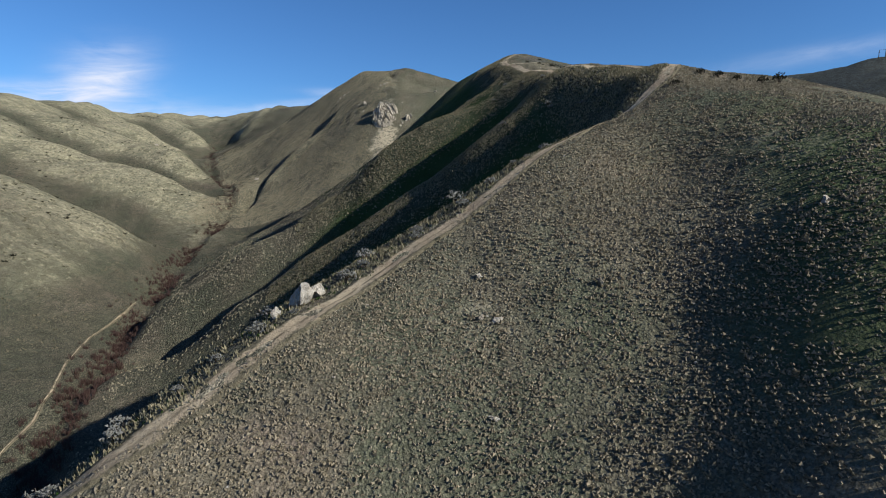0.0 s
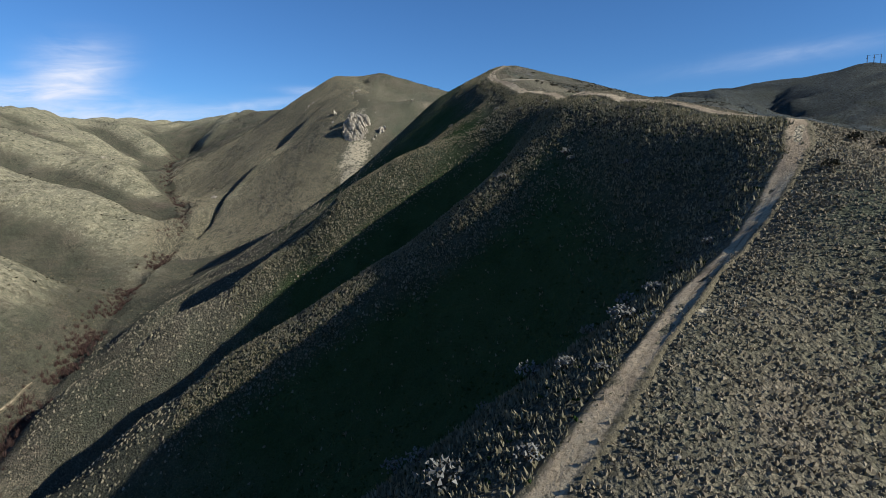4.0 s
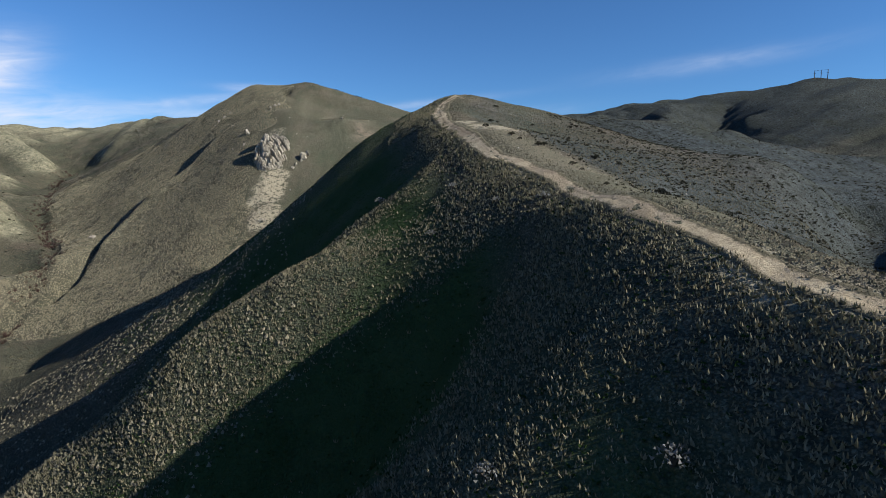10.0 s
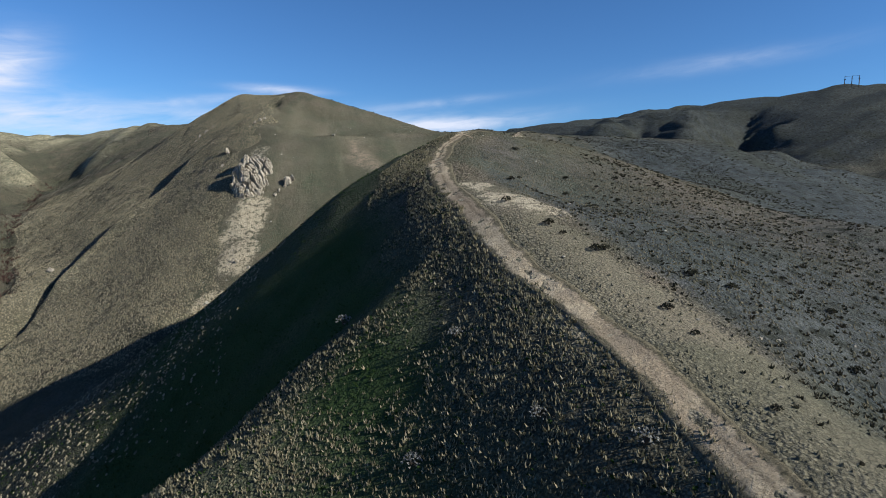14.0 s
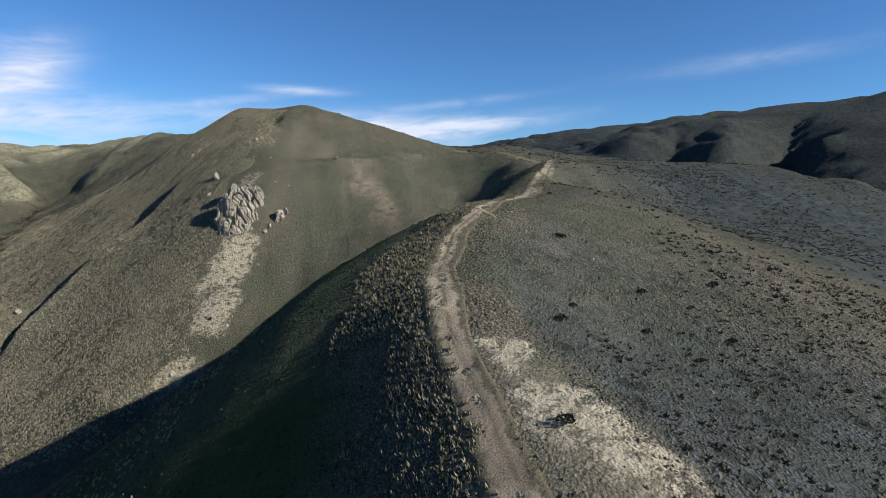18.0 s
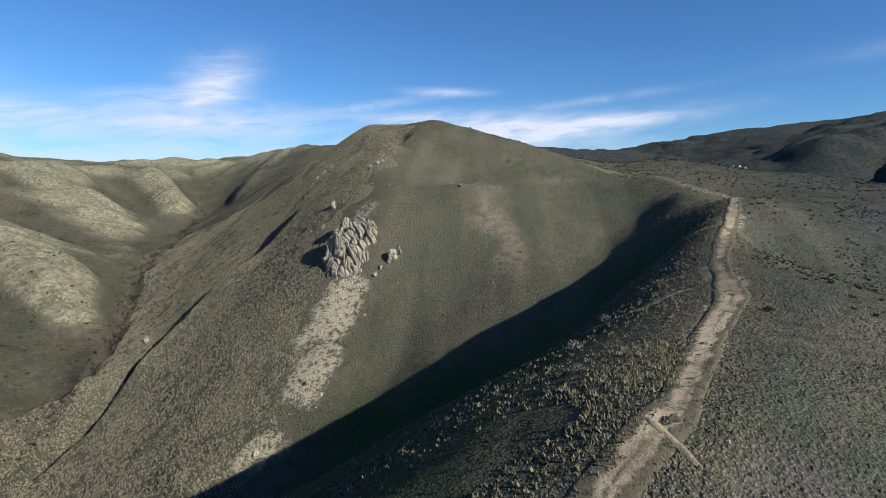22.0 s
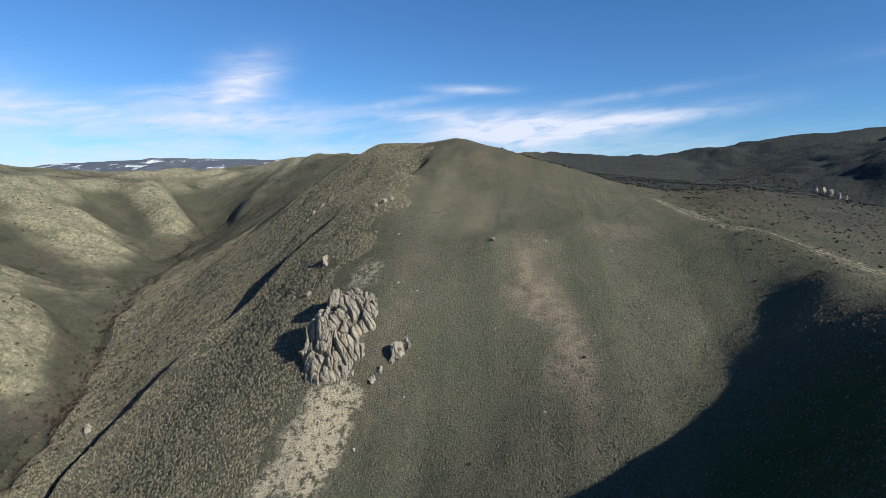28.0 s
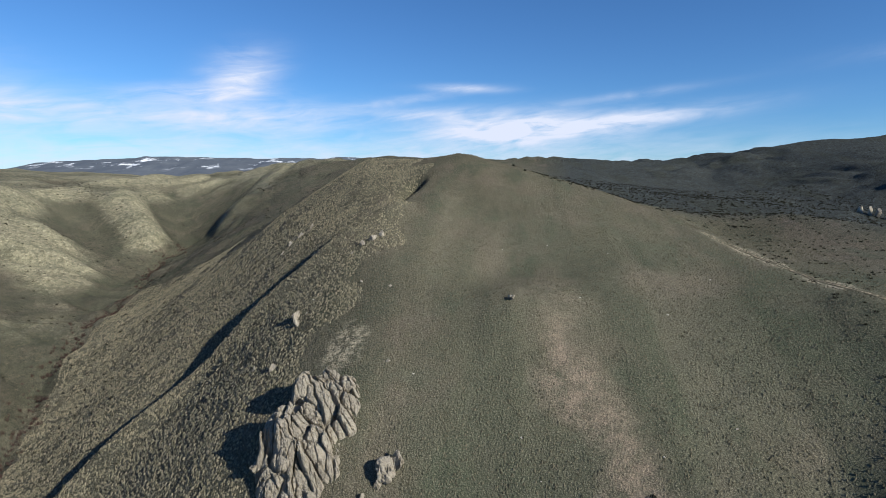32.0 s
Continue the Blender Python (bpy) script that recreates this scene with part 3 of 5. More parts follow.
def sheet(name, px, py, pz, material):
    """A grid of points (2D arrays) as a smooth mesh."""
    rows, cols = px.shape
    me = bpy.data.meshes.new(name)
    me.vertices.add(rows * cols)
    me.vertices.foreach_set("co", np.stack([px, py, pz], -1).ravel())
    a = (np.arange(rows - 1)[:, None] * cols + np.arange(cols - 1)[None]).ravel()
    quads = np.stack([a, a + 1, a + 1 + cols, a + cols], -1).ravel()
    me.loops.add(len(quads))
    me.loops.foreach_set("vertex_index", quads)
    me.polygons.add(len(a))
    me.polygons.foreach_set("loop_start", np.arange(0, len(quads), 4))
    me.polygons.foreach_set("use_smooth", np.ones(len(a), bool))
    me.update(calc_edges=True)
    me.materials.append(material)
    return me


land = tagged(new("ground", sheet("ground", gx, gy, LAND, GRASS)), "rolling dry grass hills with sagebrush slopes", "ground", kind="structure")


# ---- helpers for building ----
def tri_mesh(name, verts, tris, material, smooth=False):
    """A mesh from arrays of places and triangles."""
    me = bpy.data.meshes.new(name)
    me.vertices.add(len(verts))
    me.vertices.foreach_set("co", np.asarray(verts, np.float32).ravel())
    flat = np.asarray(tris, np.int32).ravel()
    me.loops.add(len(flat))
    me.loops.foreach_set("vertex_index", flat)
    me.polygons.add(len(flat) // 3)
    me.polygons.foreach_set("loop_start", np.arange(0, len(flat), 3))
    me.polygons.foreach_set("use_smooth", np.full(len(flat) // 3, smooth))
    me.update(calc_edges=True)
    me.materials.append(material)
    return me


def part(name, bm, material, parent, label=""):
    me = bpy.data.meshes.new(name)
    bm.to_mesh(me)
    bm.free()
    me.materials.append(material)
    ob = new(name, me)
    ob.parent = parent
    if label:
        tagged(ob, label)
    return ob


def along(nodes, step):
    """Points every step metres along a plan line, with their direction."""
    out = []
    for a, b in zip(nodes[:-1], nodes[1:]):
        n = max(1, int(round(math.dist(a, b) / step)))
        out += [(a[0] + (b[0] - a[0]) * i / n, a[1] + (b[1] - a[1]) * i / n) for i in range(n)]
    out = np.array(out + [nodes[-1]], float)
    for _ in range(6):
        out[1:-1] = (out[:-2] + 2 * out[1:-1] + out[2:]) / 4
    d = np.gradient(out, axis=0)
    return out, d / np.linalg.norm(d, axis=1)[:, None]


def off_line(px, py, nodes):
    """Distance from places to a plan line."""
    best = np.full(len(px), 1e9)
    for a, b in zip(nodes[:-1], nodes[1:]):
        ax, ay, bx, by = *a[:2], *b[:2]
        u = np.clip(((px - ax) * (bx - ax) + (py - ay) * (by - ay)) / ((bx - ax) ** 2 + (by - ay) ** 2), 0, 1)
        best = np.minimum(best, np.hypot(px - ax - u * (bx - ax), py - ay - u * (by - ay)))
    return best


def blob(px, py, x, y, rx, ry, turn=0):
    """A soft round patch, 1 at its middle."""
    c, s = math.cos(radians(turn)), math.sin(radians(turn))
    u, v = ((px - x) * c + (py - y) * s) / rx, (-(px - x) * s + (py - y) * c) / ry
    return np.clip(1.6 - 1.6 * np.sqrt(u * u + v * v), 0, 1)


TRAIL = [(-46, -4), (-30, 12), (-17.7, 25), (-14, 27.7), (-9.6, 32.2), (-3.5, 39.5), (2, 43.5), (7.5, 47.7), (11.9, 52.3), (17.5, 57.6), (24.6, 64),
         (28, 69), (28.5, 80), (27.8, 91), (25.8, 99), (24.4, 113), (24.4, 126), (22.6, 138.5), (20.2, 150), (18.3, 168), (18.2, 178), (20.5, 186),
         (25.1, 191), (31.3, 206.5), (36.5, 217.2), (41, 236), (47, 252), (53, 268), (59.8, 287), (64, 300), (65, 309), (60, 317.5), (54.5, 327),
         (49.5, 345), (47, 362), (40, 385)]

# ---- plant cover of the ground: where it is pale, green, yellow, grey; shade tone of the cool slopes ----
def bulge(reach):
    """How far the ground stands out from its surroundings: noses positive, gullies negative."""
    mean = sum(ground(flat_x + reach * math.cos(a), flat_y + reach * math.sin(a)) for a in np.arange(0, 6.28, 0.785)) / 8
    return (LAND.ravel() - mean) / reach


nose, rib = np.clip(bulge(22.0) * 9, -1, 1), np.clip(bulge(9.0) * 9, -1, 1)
wobble = 3.0 * lattice(flat_x / 9, flat_y / 9, 7) + 1.2 * lattice(flat_x / 3, flat_y / 3, 8)
near_trail = off_line(flat_x, flat_y, TRAIL)
cover_pale = np.clip(1.3 - (near_trail + 0.4 * wobble) / 1.7, 0, 1) * 0.45
wx, wy = flat_x + wobble, flat_y + 0.7 * wobble
for x, y, rx, ry, turn, amount in ((-31, 289, 9, 13, -5, 0.85), (-29, 272, 8, 12, 5, 0.75), (-31, 322, 7, 9, 0, 0.45), (22, 166.5, 1.3, 4.5, 22, 1), (25.2, 157.5, 3.0, 8.5, 18, 0.85), (13.5, 53.5, 2.5, 1.2, -40, 0.7), (8.5, 48, 2.0, 1.3, 40, 0.9), (-33, 256, 4, 5, 0, 0.8),
                                   (2, 33, 4, 7, 10, 0.3), (25, 41, 6, 9, 0, 0.4), (29, 226, 8, 1.6, -32, 0.8), (32.5, 209, 2.1, 13, -24, 0.85)):
    cover_pale = np.maximum(cover_pale, amount * blob(wx, wy, x, y, rx, ry, turn))
cover_red = np.zeros(len(flat_x))
for x, y, rx, ry, turn, amount in ((8.5, 316, 6.5, 22, 22, 1), (13, 301, 5, 15, 18, 0.9), (2, 335, 9, 16, 10, 0.45), (-24, 300, 6, 26, 0, 0.3), (22, 345, 14, 10, 0, 0.35), (60, 175, 22, 26, 0, 0.3)):
    cover_red = np.maximum(cover_red, amount * blob(wx, wy, x, y, rx, ry, turn))
cover_yellow = np.clip((-78 - flat_x - 2 * wobble + 0.35 * np.maximum(0, 240 - flat_y) * 0 - np.clip((flat_y - 230) * 0.45, 0, 90)) / 25, 0, 1)
cover_yellow *= np.clip(0.62 + 0.75 * nose + 0.45 * lattice(flat_x / 38, flat_y / 30, 11), 0.0, 1)
cover_sage = np.clip((flat_x - 42 - 0.12 * (flat_y - 250) + 8 * lattice(flat_x / 40, flat_y / 40, 12)) / 50, 0, 1) * np.clip((flat_y - 100) / 50, 0, 1)
cover_sage = np.maximum(cover_sage, np.clip((flat_y - 412) / 25, 0, 1) * np.clip((flat_x + 15) / 30, 0, 1))
cover_sage = np.maximum(cover_sage, np.clip((flat_x - 62) / 18, 0, 1) * np.clip((flat_y - 400 + 3 * wobble) / 14, 0, 1))
cover_sage *= 1 - 0.5 * np.clip((flat_y - 290 + 2 * wobble) / 12, 0, 1) * np.clip((404 + 2 * wobble - flat_y) / 10, 0, 1)
cover_sage = np.maximum(cover_sage, 0.7 * np.maximum(blob(wx, wy, 38, 152, 11, 24, 10), blob(wx, wy, 40, 128, 12, 22, 0)))
# green patches; hollows and sunless slopes also get part of their shade here
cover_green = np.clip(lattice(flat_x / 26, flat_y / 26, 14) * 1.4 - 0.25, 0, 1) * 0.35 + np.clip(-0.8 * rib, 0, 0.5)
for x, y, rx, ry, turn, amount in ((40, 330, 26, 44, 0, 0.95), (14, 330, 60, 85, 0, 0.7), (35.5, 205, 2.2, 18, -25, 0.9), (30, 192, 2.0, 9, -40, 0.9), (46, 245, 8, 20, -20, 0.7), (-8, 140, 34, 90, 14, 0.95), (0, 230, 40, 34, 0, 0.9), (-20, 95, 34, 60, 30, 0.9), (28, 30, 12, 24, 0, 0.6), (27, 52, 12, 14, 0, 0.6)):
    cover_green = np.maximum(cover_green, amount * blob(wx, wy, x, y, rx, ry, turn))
BAND = [(20.8, 167), (23.2, 157), (26, 147), (28.4, 139), (29.8, 130), (30.4, 120), (30.6, 110)]
band_x = np.interp(flat_y, [p[1] for p in BAND[::-1]], [p[0] for p in BAND[::-1]])
path_x = np.interp(flat_y, [p[1] for p in TRAIL], [p[0] for p in TRAIL])
cover_tan = 0.60 * np.clip((flat_x - path_x) / 0.8, 0, 1) * np.clip((band_x + 2.0 + 0.35 * wobble - flat_x) / 0.7, 0, 1) * np.clip((flat_y - 104) / 10, 0, 1) * np.clip((170 - flat_y) / 5, 0, 1)
cover_sage = np.maximum(cover_sage, 0.85 * np.clip((flat_x - band_x - 2.6 - 0.4 * wobble) / 2, 0, 1) * np.clip((flat_y - 98) / 15, 0, 1) * np.clip((186 - flat_y) / 20, 0, 1))
cover_sage = np.maximum(cover_sage, 0.5 * np.clip((flat_x - path_x - 3 - 0.4 * wobble) / 3, 0, 1) * np.clip((flat_y - 160) / 20, 0, 1) * np.clip((290 - flat_y) / 20, 0, 1))
cover_sage = cover_sage * (1 - cover_tan)
# a band of open grass over the shoulder beside the trail
shoulder = off_line(flat_x, flat_y, [(40, 196), (48, 204), (58, 200), (70, 194), (90, 190)]) + wobble
cover_sage *= 1 - 0.85 * np.clip(1.5 - shoulder / 7, 0, 1)
cover_shrubs = np.clip(cover_sage * 0.9 + 0.30 * cover_yellow, 0, 1)
cover_flank = np.clip((-40 - flat_x + 1.5 * wobble) / 12, 0, 1) * np.clip((flat_y - 240 - 1.5 * wobble) / 20, 0, 1) * np.clip((flat_x + 122 + 0.62 * (flat_y - 320) + 2 * wobble) / 8, 0, 1) * np.clip((430 - flat_y) / 20, 0, 1)
cover_tan = np.maximum(cover_tan, np.clip(0.6 - (near_trail + 0.3 * wobble) / 5, 0, 0.35))
east = np.clip((flat_x - path_x - 1) / 4, 0, 1) * np.clip((300 - flat_y) / 30, 0, 1)
brush = np.clip(1.0 - 0.6 * blob(wx, wy, 14, 330, 75, 110) - 0.8 * cover_tan - 0.6 * cover_yellow - 0.35 * east - 0.2 * east * np.clip((110 - flat_y) / 20, 0, 1), 0.2, 1)
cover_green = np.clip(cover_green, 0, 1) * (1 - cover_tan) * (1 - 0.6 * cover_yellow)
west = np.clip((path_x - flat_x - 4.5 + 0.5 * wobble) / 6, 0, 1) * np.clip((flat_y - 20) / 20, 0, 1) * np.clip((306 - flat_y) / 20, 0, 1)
# dark green painted where the west slopes and near gully fall into shade
cover_shade_green = np.zeros(len(flat_x))
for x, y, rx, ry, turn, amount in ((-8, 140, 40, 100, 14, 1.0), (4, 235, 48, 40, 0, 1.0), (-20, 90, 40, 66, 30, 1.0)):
    cover_shade_green = np.maximum(cover_shade_green, amount * blob(wx, wy, x, y, rx, ry, turn))
cover_shade_green = np.maximum(0.6 * blob(wx, wy, 24, 31, 9, 24, -14), 0.9 * np.clip(cover_shade_green * 2, 0, 1) * west * np.clip((flat_x + 34 + 2 * wobble) / 16, 0, 1) * np.clip(0.85 - 0.7 * rib, 0.2, 1))
# more shade green below the saddle and on the hump's west flank
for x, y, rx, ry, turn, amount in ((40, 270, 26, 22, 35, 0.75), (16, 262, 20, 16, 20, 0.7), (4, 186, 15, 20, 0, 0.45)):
    cover_shade_green = np.maximum(cover_shade_green, amount * blob(wx, wy, x, y, rx, ry, turn) * west)
for name, values in (("brush", brush), ("shade_green", cover_shade_green), ("flank", cover_flank), ("pale", cover_pale), ("tan", cover_tan), ("reddish", cover_red), ("yellow", cover_yellow), ("sage", cover_sage), ("green", cover_green), ("shrubs", cover_shrubs), ("rill", RILL)):
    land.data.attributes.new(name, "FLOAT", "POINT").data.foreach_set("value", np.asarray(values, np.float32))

# ---- the trail: a worn strip of bare earth on the crest, flush with the grass ----
def worn_strip(name, nodes, half, label, base=0.05, taper=None, faint=0.0):
    path, way = along(nodes, 0.45)
    side = np.stack([way[:, 1], -way[:, 0]], -1)
    s = np.arange(len(path)) * 0.45
    us = np.array([-1.9, -1.6, -1.3, -1.0, -0.7, -0.4, -0.15, 0.1, 0.35, 0.65, 0.95, 1.3, 1.6, 1.9])
    width = half * (1 + 0.30 * lattice(s / 7, s * 0 + 0.5, 21) + 0.15 * lattice(s / 2.2, s * 0 + 0.5, 22))
    if taper is not None:
        width = width * np.interp(path[:, 1], *taper)
    px = path[:, 0, None] + side[:, 0, None] * us[None] * width[:, None]
    py = path[:, 1, None] + side[:, 1, None] * us[None] * width[:, None]
    rough = 0.05 * lattice(px / 0.9, py / 0.9, 23) + 0.03 * lattice(px / 0.35, py / 0.35, 24)
    hollow = np.interp(us, [-1.9, -1.6, -1.0, -0.3, 0.0, 0.4, 1.0, 1.25, 1.6, 1.9], [-0.45, 0.0, 0.02, -0.02, -0.03, -0.02, 0.02, 0.04, 0.0, -0.45])
    pz = ground(px.ravel(), py.ravel()).reshape(px.shape) + base + hollow[None] + np.where(np.abs(us) < 1.5, rough, 0)
    cut = np.clip(0.7 + 0.6 * lattice(s / 5, s * 0 + 0.5, 29), 0, 1) * np.interp(path[:, 1], [55, 64], [1, 0])
    pz = pz + 0.12 * cut[:, None] * np.interp(us, [0.9, 1.2, 1.5, 1.7], [0, 1, 0.6, 0])[None]
    me = sheet(name, px, py, pz, DIRT)
    edge = np.interp(np.abs(us), [0, 0.55, 1.0, 1.5], [0, 0.15, 0.5, 1.0])[None] + 0.2 * lattice(px / 1.3, py / 1.3, 26) + faint
    edge = edge + np.interp(path[:, 1], [176, 184, 200, 210, 222, 230, 258, 264, 296, 306], [0, 0.28, 0.25, 0.05, 0.05, 0.38, 0.35, 0.0, 0.15, 0.5])[:, None]
    rut = np.exp(-((us[None] - 0.12 - 0.35 * lattice(s / 11, s * 0 + 0.5, 27)[:, None]) / 0.13) ** 2) * np.clip(0.3 + lattice(s / 14, s * 0 + 0.5, 28), 0, 1)[:, None]
    for key, values in (("edge", edge), ("rut", rut)):
        me.attributes.new(key, "FLOAT", "POINT").data.foreach_set("value", values.ravel().astype(np.float32))
    return tagged(new(name, me), label, "trail", kind="structure")


worn_strip("trail", TRAIL, 0.85, "worn bare dirt trail along the grassy ridge crest", 0.05,
           ([-10, 40, 60, 140, 175, 195, 290, 315, 400], [0.95, 0.8, 0.62, 0.85, 1.0, 1.0, 0.9, 0.5, 0.3]))
FOOTPATH = [(-63, 66), (-62.8, 75), (-62.6, 81), (-66, 90.3), (-70.3, 100.4), (-75.2, 115), (-77.1, 130), (-79, 140)]
worn_strip("footpath", FOOTPATH, 0.16, "narrow faint footpath beside the creek", 0.12, faint=0.35)


# ---- grass and brush: joined clumps ----
def clump(blades, height, spread_, width, seed, lean=0.8):
    rng = np.random.default_rng(seed)
    verts, tris = [], []
    for k in range(blades):
        a = rng.uniform(0, 2 * math.pi)
        r = spread_ * math.sqrt(rng.uniform(0, 1)) * 0.6
        h = height * rng.uniform(0.55, 1.1)
        out = lean * spread_ * rng.uniform(0.2, 1)
        b = a + rng.uniform(-0.9, 0.9)
        c = np.array([r * math.cos(a), r * math.sin(a), -0.06])
        t = np.array([-math.sin(b), math.cos(b), 0]) * width * rng.uniform(0.6, 1.2)
        n = len(verts)
        verts += [c - t, c + t, c + np.array([math.cos(a) * out, math.sin(a) * out, h])]
        tris.append((n, n + 1, n + 2))
    return np.array(verts), np.array(tris)


def scatter(name, px, py, kinds, material, label, category, size=(0.7, 1.3), seed=5, pz=None):
    """Many clumps of a few kinds, joined, one object of stuff."""
    rng = np.random.default_rng(seed)
    pz = ground(px, py) if pz is None else pz
    which = rng.integers(0, len(kinds), len(px))
    all_v, all_t, base = [], [], 0
    for k, (cv, ct) in enumerate(kinds):
        sel = np.flatnonzero(which == k)
        if not len(sel):
            continue
        turn, scale = rng.uniform(0, 6.283, len(sel)), rng.uniform(*size, len(sel))
        c, s = np.cos(turn) * scale, np.sin(turn) * scale
        v = np.empty((len(sel), len(cv), 3))
        v[:, :, 0] = px[sel, None] + c[:, None] * cv[None, :, 0] - s[:, None] * cv[None, :, 1]
        v[:, :, 1] = py[sel, None] + s[:, None] * cv[None, :, 0] + c[:, None] * cv[None, :, 1]
        v[:, :, 2] = pz[sel, None] + scale[:, None] * cv[None, :, 2]
        t = ct[None] + (base + np.arange(len(sel)) * len(cv))[:, None, None]
        all_v.append(v.reshape(-1, 3))
        all_t.append(t.reshape(-1, 3))
        base += len(sel) * len(cv)
    return tagged(new(name, tri_mesh(name, np.concatenate(all_v), np.concatenate(all_t), material)), label, category, kind="stuff")


def strewn(x0, x1, y0, y1, per_m2, seed, keep=None):
    """Uneven random places in a rectangle, off the trail."""
    rng = np.random.default_rng(seed)
    n = int((x1 - x0) * (y1 - y0) * per_m2)
    x, y = rng.uniform(x0, x1, n), rng.uniform(y0, y1, n)
    ok = (0.62 + 0.4 * lattice(x / 6, y / 6, seed) + 0.35 * lattice(x / 1.7, y / 1.7, seed + 1)) > rng.uniform(0, 0.75, n)
    ok &= off_line(x, y, TRAIL) > 0.65 + 0.5 * lattice(x / 1.5, y / 1.5, seed + 2)
    ok &= (off_line(x, y, BAND) > 2.3) | (rng.uniform(0, 1, n) < 0.25)
    ok &= blob(x, y, 22, 166.5, 1.3, 4.5, 22) + blob(x, y, 24, 159, 2.2, 7, 12) < 0.45 + 0.4 * rng.uniform(0, 1, n) ** 3
    if keep is not None:
        ok &= keep(x, y)
    return x[ok], y[ok]


def crest_x(y):
    """The plan line of the trail: east-west place at a given y."""
    return np.interp(y, [p[1] for p in TRAIL], [p[0] for p in TRAIL])


def tussock(spires, spread_, radius, height, seed, lean=0.6):
    """A grass tussock: a few uneven three-sided spikes leaning apart."""
    rng = np.random.default_rng(seed)
    verts, tris = [], []
    for k in range(spires):
        a = rng.uniform(0, 2 * math.pi)
        d = spread_ * math.sqrt(rng.uniform(0, 1))
        c = np.array([d * math.cos(a), d * math.sin(a), -0.04])
        turn, base = rng.uniform(0, 6.28), len(verts)
        for i in range(3):
            q = radius * rng.uniform(0.5, 1.35)
            verts.append(c + np.array([q * math.cos(turn + 2.09 * i), q * math.sin(turn + 2.09 * i), rng.uniform(-0.03, 0.02)]))
        tip = radius * lean * rng.uniform(0.3, 1.6)
        verts.append(c + np.array([tip * math.cos(a), tip * math.sin(a), height * rng.uniform(0.55, 1.25)]))
        tris += [(base, base + 1, base + 3), (base + 1, base + 2, base + 3), (base + 2, base, base + 3)]
    return np.array(verts), np.array(tris)


LOW = [tussock(3, 0.19, 0.10, 0.115, i) for i in range(12)]
TALL = [tussock(3, 0.17, 0.095, 0.30, 20 + i, 1.2) for i in range(12)]


def hummock(wide, tall, seed):
    """A low round bush far off: five uneven sides to a blunt top."""
    rng = np.random.default_rng(seed)
    turn = rng.uniform(0, 6.28)
    ring = [(wide * rng.uniform(0.65, 1.25) * math.cos(turn + 1.257 * i), wide * rng.uniform(0.65, 1.25) * math.sin(turn + 1.257 * i), -0.08) for i in range(5)]
    top = (rng.uniform(-0.4, 0.4) * wide, rng.uniform(-0.4, 0.4) * wide, tall * rng.uniform(0.7, 1.2))
    return np.array(ring + [top]), np.array([(i, (i + 1) % 5, 5) for i in range(5)])


def creek_x(y):
    return np.interp(y, [p[1] for p in RIDGES["creek"]], [p[0] for p in RIDGES["creek"]])


HUMMOCK = [hummock(0.24, 0.26, 100 + i) for i in range(16)]
MOUND = [tussock(3, 0.28, 0.17, 0.20, 40 + i) for i in range(12)]
x, y = strewn(-24, 36, 12, 66, 36, 31, lambda x, y: x > crest_x(y))
scatter("dry_grass_tufts", x, y, LOW, TUFT_LOW, "low dry grass tufts on a steep slope", "grass")
def stands_out(x, y, reach=8.0):
    """Chance of a tuft: high on ribs, low in the gullies between."""
    mean = sum(ground(x + reach * math.cos(a), y + reach * math.sin(a)) for a in np.arange(0, 6.28, 1.047)) / 6
    return np.clip(0.36 + (ground(x, y) - mean) * 0.95, 0.02, 1) > np.random.default_rng(3).uniform(0, 1, len(x))


x, y = strewn(-50, 30, 18, 205, 17, 33, lambda x, y: (x < crest_x(y)) & (x > crest_x(y) - 58) & (stands_out(x, y) | (crest_x(y) - x < 3.5)) & ((y < 150) | (crest_x(y) - x < 6.5 + 3 * lattice(x / 4, y / 4, 34))))
scatter("bunch_grass", x, y, TALL, TUFT_TALL, "pale bunch grass on the shaded slope", "grass", (0.45, 1.1))
x, y = strewn(-78, 0, 50, 200, 3.0, 32, lambda x, y: (x < crest_x(y) - 26) & (x > creek_x(y) + 5) & stands_out(x, y, 6.0))
scatter("brush_tufts", x, y, HUMMOCK, TUFT_FAR, "grey brush on the lower ribs above the creek", "grass", (0.5, 1.2))
x, y = strewn(-50, 30, 18, 205, 2.0, 35, lambda x, y: (x < crest_x(y)) & (x > crest_x(y) - 58))
scatter("green_grass", x, y, LOW, TUFT_GREEN, "short green grass between the bunches", "grass")
x, y = strewn(16, 56, 58, 112, 16, 36, lambda x, y: (x > crest_x(y)) & (x < crest_x(y) + 26) & ((y > 66) | (x > 36)))
scatter("dry_grass_tufts", x, y, LOW, TUFT_LOW, "dense low dry grass below the ridge bend", "grass", (0.8, 1.3))
x, y = strewn(18, 80, 64, 300, 4.0, 37, lambda x, y: (x > crest_x(y)) & (x < crest_x(y) + 48))
scatter("dry_grass_tufts", x, y, HUMMOCK, TUFT_FLANK, "low dry grass tufts beside the trail", "grass", (0.3, 0.7))
x, y = strewn(28, 110, 104, 290, 1.7, 38, lambda x, y: (x > crest_x(y) + 4) & (lattice(x / 16, y / 16, 52) > -0.35))
scatter("sagebrush_cover", x, y, [clump(9, 0.6, 0.6, 0.26, 160 + i, 1.0) for i in range(8)], SAGE_DARK, "small dark sagebrush thick on the slope beside the trail", "shrub", (0.12, 0.42))
